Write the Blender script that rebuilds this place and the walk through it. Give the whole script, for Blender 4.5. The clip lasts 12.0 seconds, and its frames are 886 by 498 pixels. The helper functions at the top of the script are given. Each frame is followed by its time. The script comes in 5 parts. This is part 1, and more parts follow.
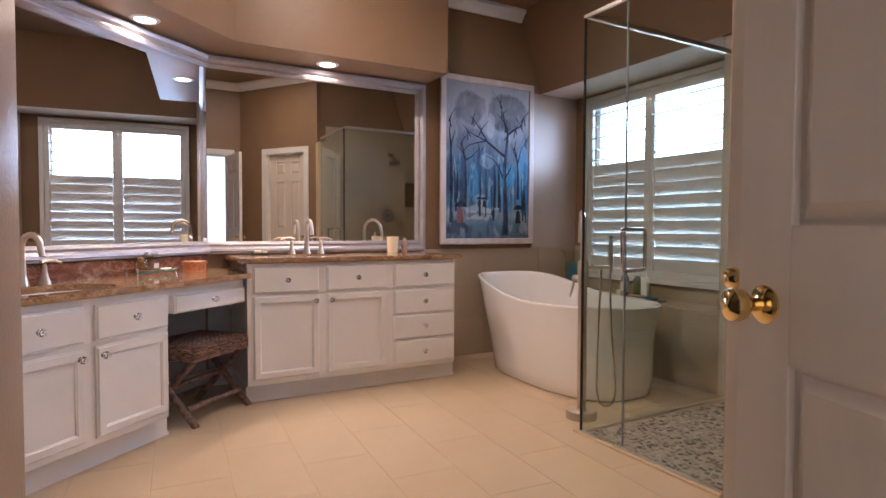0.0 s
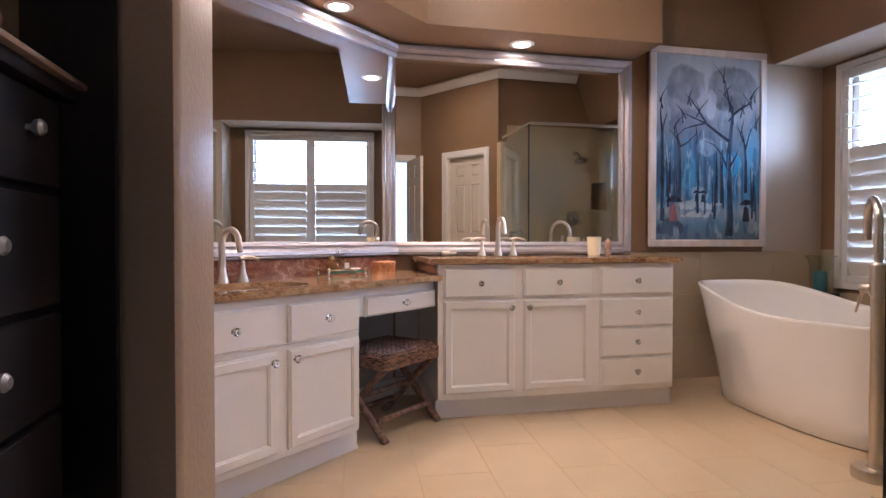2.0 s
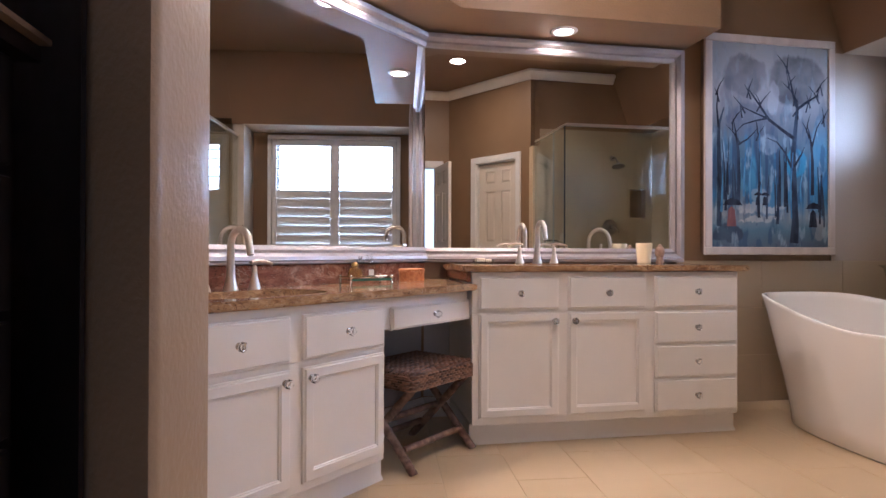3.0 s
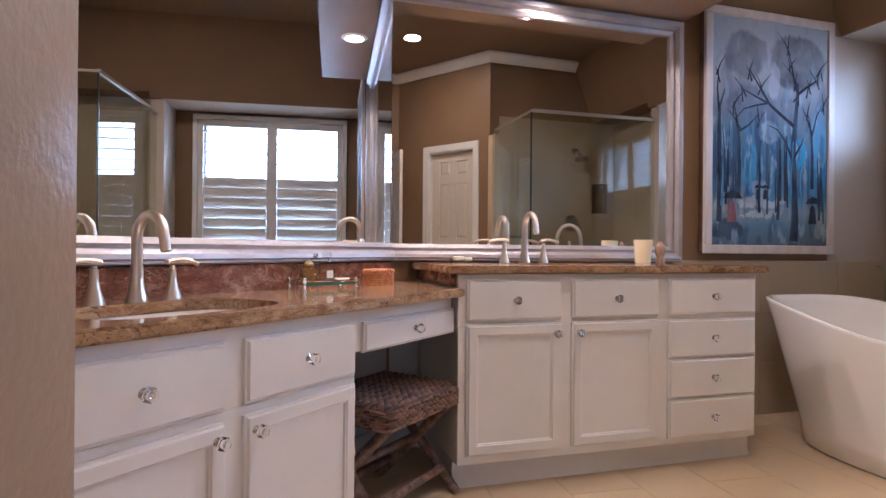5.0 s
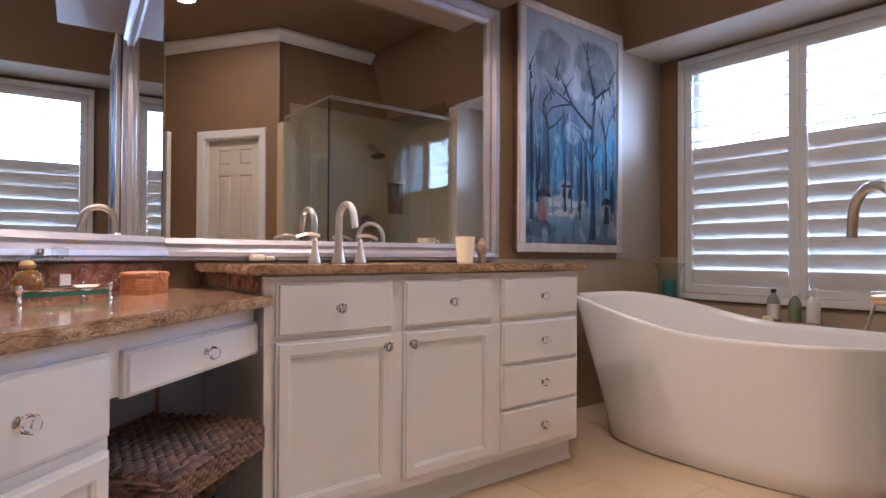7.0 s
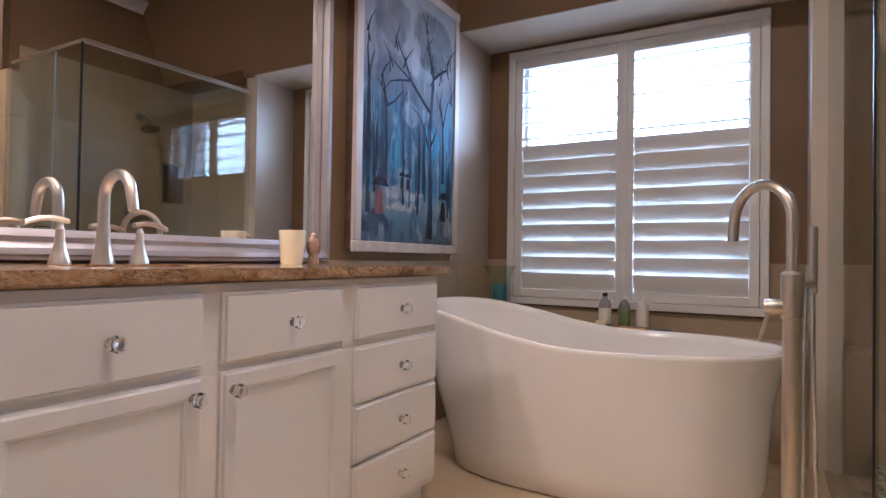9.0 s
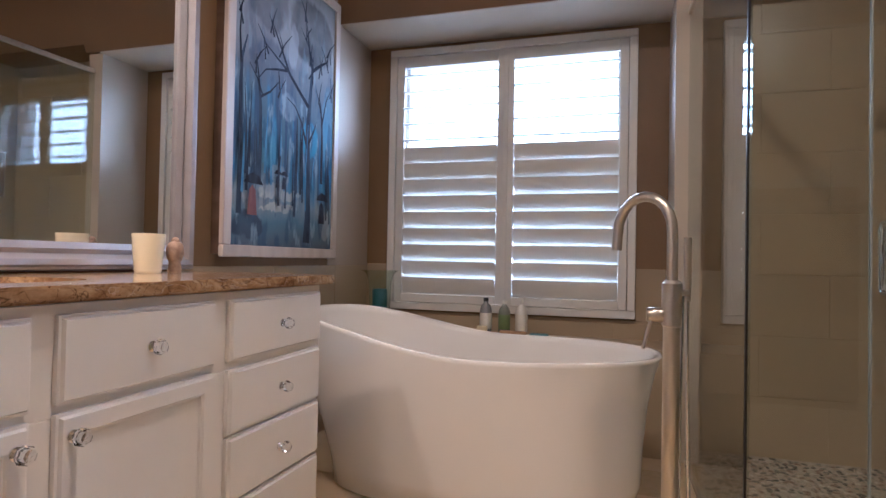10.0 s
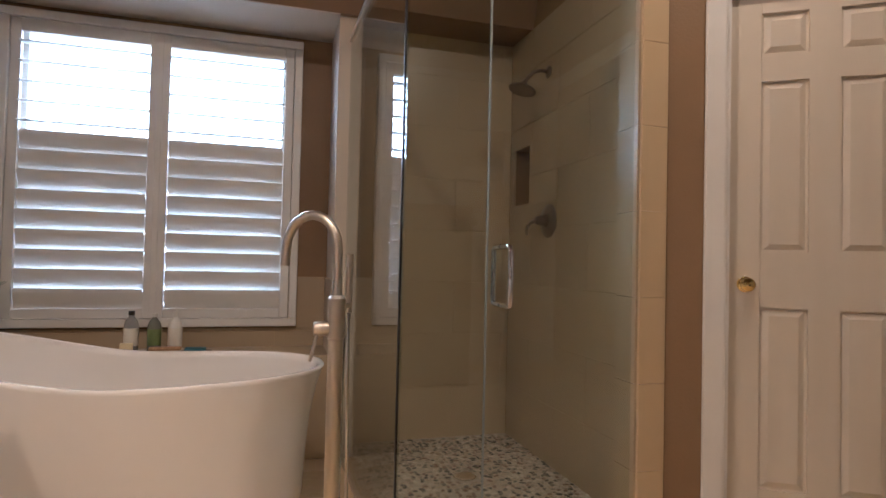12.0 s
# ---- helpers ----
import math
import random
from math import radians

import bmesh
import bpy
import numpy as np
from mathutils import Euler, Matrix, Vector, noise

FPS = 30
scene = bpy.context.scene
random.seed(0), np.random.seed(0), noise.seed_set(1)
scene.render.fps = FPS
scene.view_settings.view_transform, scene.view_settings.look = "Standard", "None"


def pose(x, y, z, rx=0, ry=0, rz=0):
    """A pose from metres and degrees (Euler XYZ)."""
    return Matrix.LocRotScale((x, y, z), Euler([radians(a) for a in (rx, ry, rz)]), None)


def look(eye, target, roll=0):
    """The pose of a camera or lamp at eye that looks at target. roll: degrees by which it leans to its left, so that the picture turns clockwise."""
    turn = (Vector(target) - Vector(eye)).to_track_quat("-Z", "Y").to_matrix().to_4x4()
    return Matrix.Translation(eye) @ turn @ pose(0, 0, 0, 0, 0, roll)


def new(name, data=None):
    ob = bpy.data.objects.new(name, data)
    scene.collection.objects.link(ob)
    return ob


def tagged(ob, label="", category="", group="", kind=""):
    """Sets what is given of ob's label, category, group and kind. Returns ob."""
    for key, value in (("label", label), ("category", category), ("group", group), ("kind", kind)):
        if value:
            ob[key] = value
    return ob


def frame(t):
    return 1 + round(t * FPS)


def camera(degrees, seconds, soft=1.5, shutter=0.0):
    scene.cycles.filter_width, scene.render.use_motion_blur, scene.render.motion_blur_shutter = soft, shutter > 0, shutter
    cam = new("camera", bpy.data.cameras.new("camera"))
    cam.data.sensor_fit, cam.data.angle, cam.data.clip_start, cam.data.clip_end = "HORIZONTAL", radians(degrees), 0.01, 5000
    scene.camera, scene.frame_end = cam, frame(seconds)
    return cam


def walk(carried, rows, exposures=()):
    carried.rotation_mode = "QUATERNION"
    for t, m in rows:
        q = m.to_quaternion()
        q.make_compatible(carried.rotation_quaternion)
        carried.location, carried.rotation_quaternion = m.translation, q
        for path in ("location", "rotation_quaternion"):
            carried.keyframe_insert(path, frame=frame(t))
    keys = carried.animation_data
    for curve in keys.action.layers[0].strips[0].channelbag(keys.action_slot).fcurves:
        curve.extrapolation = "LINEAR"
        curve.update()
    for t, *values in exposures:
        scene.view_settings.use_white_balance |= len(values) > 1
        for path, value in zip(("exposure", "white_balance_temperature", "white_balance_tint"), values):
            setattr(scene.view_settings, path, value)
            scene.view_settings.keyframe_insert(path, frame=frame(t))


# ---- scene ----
cam = camera(75.1, 12.0)
PATH = [
    (0, (-0.016, -0.152, 1.078), (0.95, 1.597, 1.009), 0.2),
    (0.5, (0.02, -0.007, 1.057), (0.81, 1.829, 0.991), 0.0),
    (1, (0.023, 0.131, 1.033), (0.627, 2.037, 0.979), -0.1),
    (1.5, (-0.007, 0.244, 1.017), (0.468, 2.186, 0.964), -0.1),
    (2, (-0.027, 0.377, 1.002), (0.406, 2.329, 0.969), -0.0),
    (2.5, (-0.033, 0.54, 0.979), (0.336, 2.505, 0.98), 0.1),
    (3, (-0.007, 0.711, 0.961), (0.343, 2.68, 0.972), 0.2),
    (5, (-0.077, 1.316, 0.958), (0.496, 3.233, 0.961), 0.5),
    (5.5, (-0.087, 1.398, 0.943), (0.606, 3.274, 0.956), 0.3),
    (6, (-0.094, 1.506, 0.949), (0.773, 3.308, 0.962), 0.3),
    (6.5, (-0.071, 1.683, 0.93), (1.003, 3.37, 0.948), 0.4),
    (7, (-0.018, 1.791, 0.927), (1.224, 3.359, 0.951), 0.3),
    (9, (0.247, 2.368, 0.927), (1.977, 3.371, 0.959), 0.9),
    (9.5, (0.314, 2.439, 0.93), (2.131, 3.274, 0.966), 1.0),
    (10, (0.333, 2.483, 0.955), (2.244, 3.072, 0.993), 1.1),
    (10.5, (0.312, 2.527, 0.992), (2.292, 2.81, 1.031), 1.2),
    (11, (0.311, 2.553, 1.011), (2.31, 2.525, 1.053), 1.1),
    (11.5, (0.318, 2.559, 1.012), (2.294, 2.253, 1.057), 1.3),
    (12, (0.315, 2.535, 1.02), (2.234, 1.971, 1.07), 1.3),
]
walk(cam, [(t, look(eye, target, roll)) for t, eye, target, roll in PATH], exposures=[(0, 0.57, 4950, 22.5), (2.5, 0.59, 4850, 21.5), (5.5, 0.51, 4700, 21), (7, 0.52, 4700, 20), (9.5, 0.47, 4700, 18), (11, 0.41, 4720, 17), (12, 0.32, 5000, 17)])

# ---- light ----
world = bpy.data.worlds.new("sky")
scene.world = world
world.use_nodes = True
wn = world.node_tree.nodes
sky = wn.new("ShaderNodeTexSky")
sky.sky_type = "NISHITA"
sky.sun_disc = False
sky.sun_elevation, sky.sun_rotation = radians(48), radians(150)
world.node_tree.links.new(sky.outputs[0], wn["Background"].inputs[0])
wn["Background"].inputs[1].default_value = 0.15


def lamp(name, kind, matrix, watts, colour, size=0.1, size_y=None, angle=0.5, spread=None):
    data = bpy.data.lights.new(name, kind)
    data.energy, data.color = watts, colour
    if kind == "AREA":
        data.size = size
        if size_y:
            data.shape, data.size_y = "RECTANGLE", size_y
        if kind == "AREA" and size_y is None:
            data.shape = "DISK"
        if spread:
            data.spread = radians(spread)
    if kind == "SUN":
        data.angle = radians(angle)
    if kind == "SPOT":
        data.spot_size, data.spot_blend, data.shadow_soft_size = radians(angle), 0.6, size
    ob = new(name, data)
    ob.matrix_world = matrix
    return ob


lamp("sun", "SUN", look((0, 0, 0), (-0.25, 0.62, -0.75)), 2.5, (1.0, 0.94, 0.86))
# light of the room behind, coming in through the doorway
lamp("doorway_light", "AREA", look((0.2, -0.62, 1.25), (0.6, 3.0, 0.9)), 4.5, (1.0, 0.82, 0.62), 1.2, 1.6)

# daylight in the upper part of the window's opening
lamp("window_light", "AREA", look((3.98, 3.15, 1.93), (2.6, 3.15, 2.2)), 7, (0.84, 0.93, 1.0), 1.3, 0.7)

# ---- materials ----


def mat(name, base, rough=0.5, metal=0.0, second=None, scale=8.0, detail=4.0, bump=0.0, bump_scale=60.0, spec=None,
        coat=0.0, contrast=(0.35, 0.65), rough_var=0.0, random_value=0.0, stretch=(1, 1, 1), glass=0.0, ior=1.45, sheen=0.0):
    m = bpy.data.materials.new(name)
    m.use_nodes = True
    nt, nodes = m.node_tree, m.node_tree.nodes
    link = nt.links.new
    b = nodes["Principled BSDF"]
    b.inputs["Base Color"].default_value = (*base, 1)
    b.inputs["Roughness"].default_value, b.inputs["Metallic"].default_value = rough, metal
    b.inputs["IOR"].default_value = ior
    if spec is not None:
        b.inputs["Specular IOR Level"].default_value = spec
    if coat:
        b.inputs["Coat Weight"].default_value, b.inputs["Coat Roughness"].default_value = coat, 0.06
    if glass:
        b.inputs["Transmission Weight"].default_value = glass
    if sheen:
        b.inputs["Sheen Weight"].default_value = sheen
    tc = nodes.new("ShaderNodeTexCoord")
    mp = nodes.new("ShaderNodeMapping")
    mp.inputs["Scale"].default_value = stretch
    link(tc.outputs["Object"], mp.inputs[0])
    if second:
        n = nodes.new("ShaderNodeTexNoise")
        n.inputs["Scale"].default_value, n.inputs["Detail"].default_value = scale, detail
        link(mp.outputs[0], n.inputs["Vector"])
        r = nodes.new("ShaderNodeValToRGB")
        r.color_ramp.elements[0].position, r.color_ramp.elements[1].position = contrast
        r.color_ramp.elements[0].color, r.color_ramp.elements[1].color = (*base, 1), (*second, 1)
        link(n.outputs[0], r.inputs[0])
        out = r.outputs[0]
        if random_value:
            info = nodes.new("ShaderNodeObjectInfo")
            hsv = nodes.new("ShaderNodeHueSaturation")
            mr = nodes.new("ShaderNodeMapRange")
            mr.inputs["To Min"].default_value, mr.inputs["To Max"].default_value = 1 - random_value, 1 + random_value
            link(info.outputs["Random"], mr.inputs[0])
            link(mr.outputs[0], hsv.inputs["Value"])
            link(out, hsv.inputs["Color"])
            out = hsv.outputs[0]
        link(out, b.inputs["Base Color"])
        if rough_var:
            mr2 = nodes.new("ShaderNodeMapRange")
            mr2.inputs["To Min"].default_value, mr2.inputs["To Max"].default_value = max(0, rough - rough_var), rough + rough_var
            link(n.outputs[0], mr2.inputs[0])
            link(mr2.outputs[0], b.inputs["Roughness"])
    if bump:
        n2 = nodes.new("ShaderNodeTexNoise")
        n2.inputs["Scale"].default_value, n2.inputs["Detail"].default_value = bump_scale, 5
        link(mp.outputs[0], n2.inputs["Vector"])
        bp = nodes.new("ShaderNodeBump")
        bp.inputs["Strength"].default_value, bp.inputs["Distance"].default_value = bump, 0.004
        link(n2.outputs[0], bp.inputs["Height"])
        link(bp.outputs[0], b.inputs["Normal"])
    return m


def emitter(name, colour, strength):
    m = bpy.data.materials.new(name)
    m.use_nodes = True
    nt = m.node_tree
    nt.nodes.remove(nt.nodes["Principled BSDF"])
    e = nt.nodes.new("ShaderNodeEmission")
    e.inputs[0].default_value, e.inputs[1].default_value = (*colour, 1), strength
    nt.links.new(e.outputs[0], nt.nodes["Material Output"].inputs[0])
    return m


def marble(name, dark=(0.17, 0.085, 0.04), low=(0.32, 0.185, 0.085), mid=(0.45, 0.29, 0.145), pale=(0.60, 0.44, 0.26)):
    """Brown rainforest marble: rust and tan ground crossed by dark and pale veins."""
    m = mat(name, (0.2, 0.085, 0.05), 0.12, 0, coat=0.3)
    nt, nodes = m.node_tree, m.node_tree.nodes
    link = nt.links.new
    b = nodes["Principled BSDF"]
    tc = nodes.new("ShaderNodeTexCoord")
    mp = nodes.new("ShaderNodeMapping")
    mp.inputs["Rotation"].default_value = (0.3, 0.2, 0.5)
    mp.inputs["Scale"].default_value = (1.0, 2.0, 1.7)
    link(tc.outputs["Object"], mp.inputs[0])

    def cloud(scale, detail, warp, rough=0.6):
        n = nodes.new("ShaderNodeTexNoise")
        n.inputs["Scale"].default_value, n.inputs["Detail"].default_value, n.inputs["Distortion"].default_value = scale, detail, warp
        n.inputs["Roughness"].default_value = rough
        link(mp.outputs[0], n.inputs["Vector"])
        return n.outputs[0]

    def vein(scale, warp, width, strength):
        """A thin line where a noise crosses its middle value."""
        sb = nodes.new("ShaderNodeMath")
        sb.operation, sb.inputs[1].default_value = "SUBTRACT", 0.5
        link(cloud(scale, 4, warp, 0.55), sb.inputs[0])
        ab = nodes.new("ShaderNodeMath")
        ab.operation = "ABSOLUTE"
        link(sb.outputs[0], ab.inputs[0])
        r = nodes.new("ShaderNodeMapRange")
        r.inputs["From Min"].default_value, r.inputs["From Max"].default_value = 0.0, width
        r.inputs["To Min"].default_value, r.inputs["To Max"].default_value = strength, 0.0
        link(ab.outputs[0], r.inputs[0])
        return r.outputs[0]

    r1 = nodes.new("ShaderNodeValToRGB")
    els = r1.color_ramp.elements
    els[0].position, els[0].color = 0.34, (*dark, 1)
    els[1].position, els[1].color = 0.68, (*pale, 1)
    e = els.new(0.45)
    e.color = (*low, 1)
    e = els.new(0.56)
    e.color = (*mid, 1)
    link(cloud(8, 9, 1.2, 0.68), r1.inputs[0])
    out = r1.outputs[0]
    for scale, warp, width, strength, colour in ((7, 1.8, 0.018, 0.85, (0.07, 0.03, 0.02)), (15, 1.4, 0.022, 0.6, (0.10, 0.045, 0.03)), (4.5, 2.2, 0.010, 0.55, (0.66, 0.52, 0.4))):
        mix = nodes.new("ShaderNodeMix")
        mix.data_type = "RGBA"
        link(vein(scale, warp, width, strength), mix.inputs[0])
        link(out, mix.inputs[6])
        mix.inputs[7].default_value = (*colour, 1)
        out = mix.outputs[2]
    link(out, b.inputs["Base Color"])
    return m


def pebbles(name):
    """River pebbles of many greys and tans, by piece."""
    m = mat(name, (0.3, 0.27, 0.22), 0.45)
    nt, nodes = m.node_tree, m.node_tree.nodes
    g = nodes.new("ShaderNodeNewGeometry")
    r = nodes.new("ShaderNodeValToRGB")
    r.color_ramp.interpolation = "CONSTANT"
    cols = [(0.0, (0.30, 0.25, 0.19)), (0.2, (0.09, 0.085, 0.075)), (0.38, (0.40, 0.33, 0.24)), (0.55, (0.17, 0.165, 0.13)), (0.7, (0.52, 0.45, 0.35)),
            (0.85, (0.24, 0.17, 0.12))]
    els = r.color_ramp.elements
    els[0].color = (*cols[0][1], 1)
    els[1].position, els[1].color = cols[1][0], (*cols[1][1], 1)
    for p, c in cols[2:]:
        e = els.new(p)
        e.color = (*c, 1)
    nt.links.new(g.outputs["Random Per Island"], r.inputs[0])
    nt.links.new(r.outputs[0], nodes["Principled BSDF"].inputs["Base Color"])
    return m


def sheet_glass(name, tint):
    """Clear sheet glass: see-through with a mirror-like sheen that grows at grazing angles."""
    m = bpy.data.materials.new(name)
    m.use_nodes = True
    nt, nodes = m.node_tree, m.node_tree.nodes
    nodes.remove(nodes["Principled BSDF"])
    lw = nodes.new("ShaderNodeLayerWeight")
    lw.inputs[0].default_value = 0.5
    pw = nodes.new("ShaderNodeMath")
    pw.operation, pw.inputs[1].default_value = "POWER", 5.0
    nt.links.new(lw.outputs["Facing"], pw.inputs[0])
    fres = nodes.new("ShaderNodeMath")
    fres.operation, fres.inputs[1].default_value, fres.inputs[2].default_value = "MULTIPLY_ADD", 0.95, 0.045
    nt.links.new(pw.outputs[0], fres.inputs[0])
    tr = nodes.new("ShaderNodeBsdfTransparent")
    tr.inputs[0].default_value = (*tint, 1)
    gl = nodes.new("ShaderNodeBsdfGlossy")
    gl.inputs["Roughness"].default_value = 0.01
    mx = nodes.new("ShaderNodeMixShader")
    nt.links.new(fres.outputs[0], mx.inputs[0])
    nt.links.new(tr.outputs[0], mx.inputs[1])
    nt.links.new(gl.outputs[0], mx.inputs[2])
    nt.links.new(mx.outputs[0], nodes["Material Output"].inputs[0])
    return m


BROWN = mat("brown_wall_paint", (0.238, 0.150, 0.077), 0.42, second=(0.258, 0.164, 0.086), scale=2.5, bump=0.35, bump_scale=90, spec=0.4)
CEIL = mat("brown_ceiling_paint", (0.212, 0.131, 0.070), 0.6, second=(0.226, 0.14, 0.075), scale=2, bump=0.3, bump_scale=80)
TAUPE = mat("taupe_wall_paint", (0.30, 0.215, 0.142), 0.35, second=(0.32, 0.23, 0.152), scale=2.5, bump=0.6, bump_scale=55, spec=0.5)
OUTER = mat("plain_wall_paint", (0.62, 0.58, 0.52), 0.7, second=(0.66, 0.62, 0.56), scale=2)
WHITE = mat("white_gloss_paint", (0.78, 0.75, 0.70), 0.32, second=(0.82, 0.79, 0.745), scale=3, bump=0.05, bump_scale=120, rough_var=0.05)
TRIM = mat("white_trim_paint", (0.76, 0.73, 0.68), 0.35, second=(0.8, 0.77, 0.72), scale=4, bump=0.04, bump_scale=90)
SHUT = mat("shutter_paint", (0.74, 0.715, 0.67), 0.4, second=(0.78, 0.755, 0.71), scale=4)
DOORP = mat("door_paint", (0.66, 0.585, 0.475), 0.38, second=(0.69, 0.615, 0.505), scale=3, bump=0.12, bump_scale=45, stretch=(3, 3, 0.5))
# grey that carries the shade of the knee space
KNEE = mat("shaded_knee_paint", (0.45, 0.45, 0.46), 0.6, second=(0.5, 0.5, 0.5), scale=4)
STONE = marble("rainforest_marble")
RUST = marble("rust_red_marble", (0.12, 0.04, 0.025), (0.20, 0.075, 0.045), (0.28, 0.13, 0.08), (0.42, 0.25, 0.17))
TILE = mat("beige_floor_tile", (0.60, 0.45, 0.26), 0.3, second=(0.655, 0.505, 0.31), scale=3.0, detail=6, contrast=(0.3, 0.7), rough_var=0.08, random_value=0.012,
           bump=0.05, bump_scale=40)
GROUT = mat("beige_grout", (0.56, 0.43, 0.26), 0.8, second=(0.52, 0.40, 0.24), scale=30)
WTILE = mat("taupe_wall_tile", (0.42, 0.33, 0.212), 0.28, second=(0.455, 0.358, 0.232), scale=1.6, detail=7, contrast=(0.15, 0.85), random_value=0.03,
            stretch=(1, 1, 2.5))
PEBBLE = pebbles("river_pebble")
PGROUT = mat("pale_pebble_grout", (0.42, 0.37, 0.29), 0.9, second=(0.48, 0.42, 0.34), scale=25)
TUB = mat("white_acrylic", (0.85, 0.815, 0.76), 0.09, second=(0.865, 0.83, 0.78), scale=1.5, coat=0.5)
NICKEL = mat("brushed_nickel", (0.68, 0.60, 0.49), 0.31, 1.0, second=(0.74, 0.66, 0.55), scale=60, rough_var=0.05, stretch=(1, 1, 0.1))
CHROME = mat("polished_chrome", (0.75, 0.75, 0.76), 0.06, 1.0)
BRASS = mat("polished_brass", (0.86, 0.64, 0.24), 0.09, 1.0)
SILVER = mat("silver_leaf_frame", (0.46, 0.435, 0.43), 0.44, 0.6, second=(0.41, 0.375, 0.37), scale=9, detail=4)
MIRROR = mat("mirror_silvering", (0.86, 0.87, 0.86), 0.0, 1.0)
GLASS = sheet_glass("shower_glass", (0.93, 0.965, 0.945))
PANE = sheet_glass("window_glass", (0.96, 0.97, 0.965))
CRYSTAL = mat("cut_crystal", (0.97, 0.98, 1.0), 0.02, 0, glass=1.0, ior=1.5)
CLEAR = sheet_glass("clear_bottle_glass", (0.90, 0.92, 0.90))
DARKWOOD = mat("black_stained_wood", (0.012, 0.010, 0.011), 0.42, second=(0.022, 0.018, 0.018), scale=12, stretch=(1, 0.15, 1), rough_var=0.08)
TANEDGE = mat("worn_lit_edge", (0.30, 0.21, 0.15), 0.4, second=(0.38, 0.28, 0.2), scale=10, stretch=(1, 0.2, 1))
LOGWOOD = mat("reddish_log_wood", (0.16, 0.075, 0.04), 0.5, second=(0.25, 0.14, 0.08), scale=14, stretch=(1, 0.15, 1), bump=0.3, bump_scale=40)
DARKEDGE = mat("worn_brown_wood", (0.10, 0.06, 0.04), 0.45, second=(0.16, 0.10, 0.07), scale=14, stretch=(1, 0.2, 1))
RATTAN = mat("woven_seagrass", (0.075, 0.04, 0.026), 0.55, second=(0.27, 0.16, 0.10), scale=24, detail=3, contrast=(0.35, 0.75), bump=0.5, bump_scale=120, random_value=0.25)
RATPOLE = mat("wrapped_rattan", (0.11, 0.065, 0.045), 0.5, second=(0.32, 0.21, 0.15), scale=30, contrast=(0.4, 0.7), bump=0.4, bump_scale=90)
WAX = mat("ivory_wax", (0.85, 0.74, 0.46), 0.5, second=(0.88, 0.78, 0.52), scale=6)
MILK = mat("ribbed_milk_glass", (0.86, 0.76, 0.50), 0.2, second=(0.89, 0.80, 0.57), scale=5)
BUST = mat("carved_tan_stone", (0.30, 0.19, 0.13), 0.7, second=(0.42, 0.29, 0.2), scale=60, bump=0.6, bump_scale=120)
BASKET = mat("orange_wicker", (0.42, 0.15, 0.045), 0.5, second=(0.58, 0.25, 0.09), scale=70, bump=0.8, bump_scale=140)
SOAP = mat("cream_soap", (0.80, 0.72, 0.58), 0.5, second=(0.84, 0.77, 0.64), scale=12)
BLUE = mat("teal_candle", (0.03, 0.14, 0.18), 0.4, second=(0.05, 0.19, 0.23), scale=10)
GREEN = mat("green_label", (0.15, 0.20, 0.07), 0.5, second=(0.19, 0.25, 0.10), scale=15)
PLASTIC = mat("white_plastic_bottle", (0.74, 0.72, 0.66), 0.3, second=(0.78, 0.76, 0.70), scale=8)
BLACKP = mat("black_plastic", (0.012, 0.012, 0.013), 0.35, second=(0.02, 0.02, 0.02), scale=10)
WOOD = mat("pale_wood", (0.45, 0.26, 0.13), 0.5, second=(0.55, 0.34, 0.18), scale=16, stretch=(1, 8, 1))
PAPER = mat("cream_label_paper", (0.72, 0.68, 0.58), 0.7, second=(0.76, 0.72, 0.62), scale=20)
AMBER = mat("amber_perfume", (0.55, 0.33, 0.10), 0.05, 0, glass=0.8)
WHITEWASH = mat("whitewashed_frame", (0.60, 0.52, 0.45), 0.45, second=(0.50, 0.42, 0.36), scale=14, detail=6, bump=0.2, bump_scale=60, stretch=(1, 1, 0.3))
CREAM = mat("cream_bay", (0.56, 0.485, 0.39), 0.5, second=(0.59, 0.51, 0.41), scale=2.5, bump=0.3, bump_scale=90)
BAY_PALE = mat("pale_taupe_bay", (0.41, 0.335, 0.26), 0.42, second=(0.44, 0.36, 0.28), scale=2.5, bump=0.35, bump_scale=90)
DNICKEL = mat("dark_nickel", (0.30, 0.26, 0.23), 0.3, 1.0, second=(0.36, 0.31, 0.27), scale=40)
LAMPGLOW = emitter("lamp_lens", (1.0, 0.86, 0.66), 14.0)
RING = mat("white_lamp_ring", (0.8, 0.78, 0.74), 0.35, second=(0.83, 0.81, 0.77), scale=8)
GLOW = emitter("bright_hazy_sky", (0.80, 0.91, 1.0), 13.0)
FARGLOW = emitter("hazy_sky", (0.80, 0.93, 1.0), 1.3)
LEAF = mat("garden_leaf", (0.07, 0.14, 0.05), 0.6, second=(0.12, 0.2, 0.08), scale=1.5)

# ---- helpers ----
V = Vector


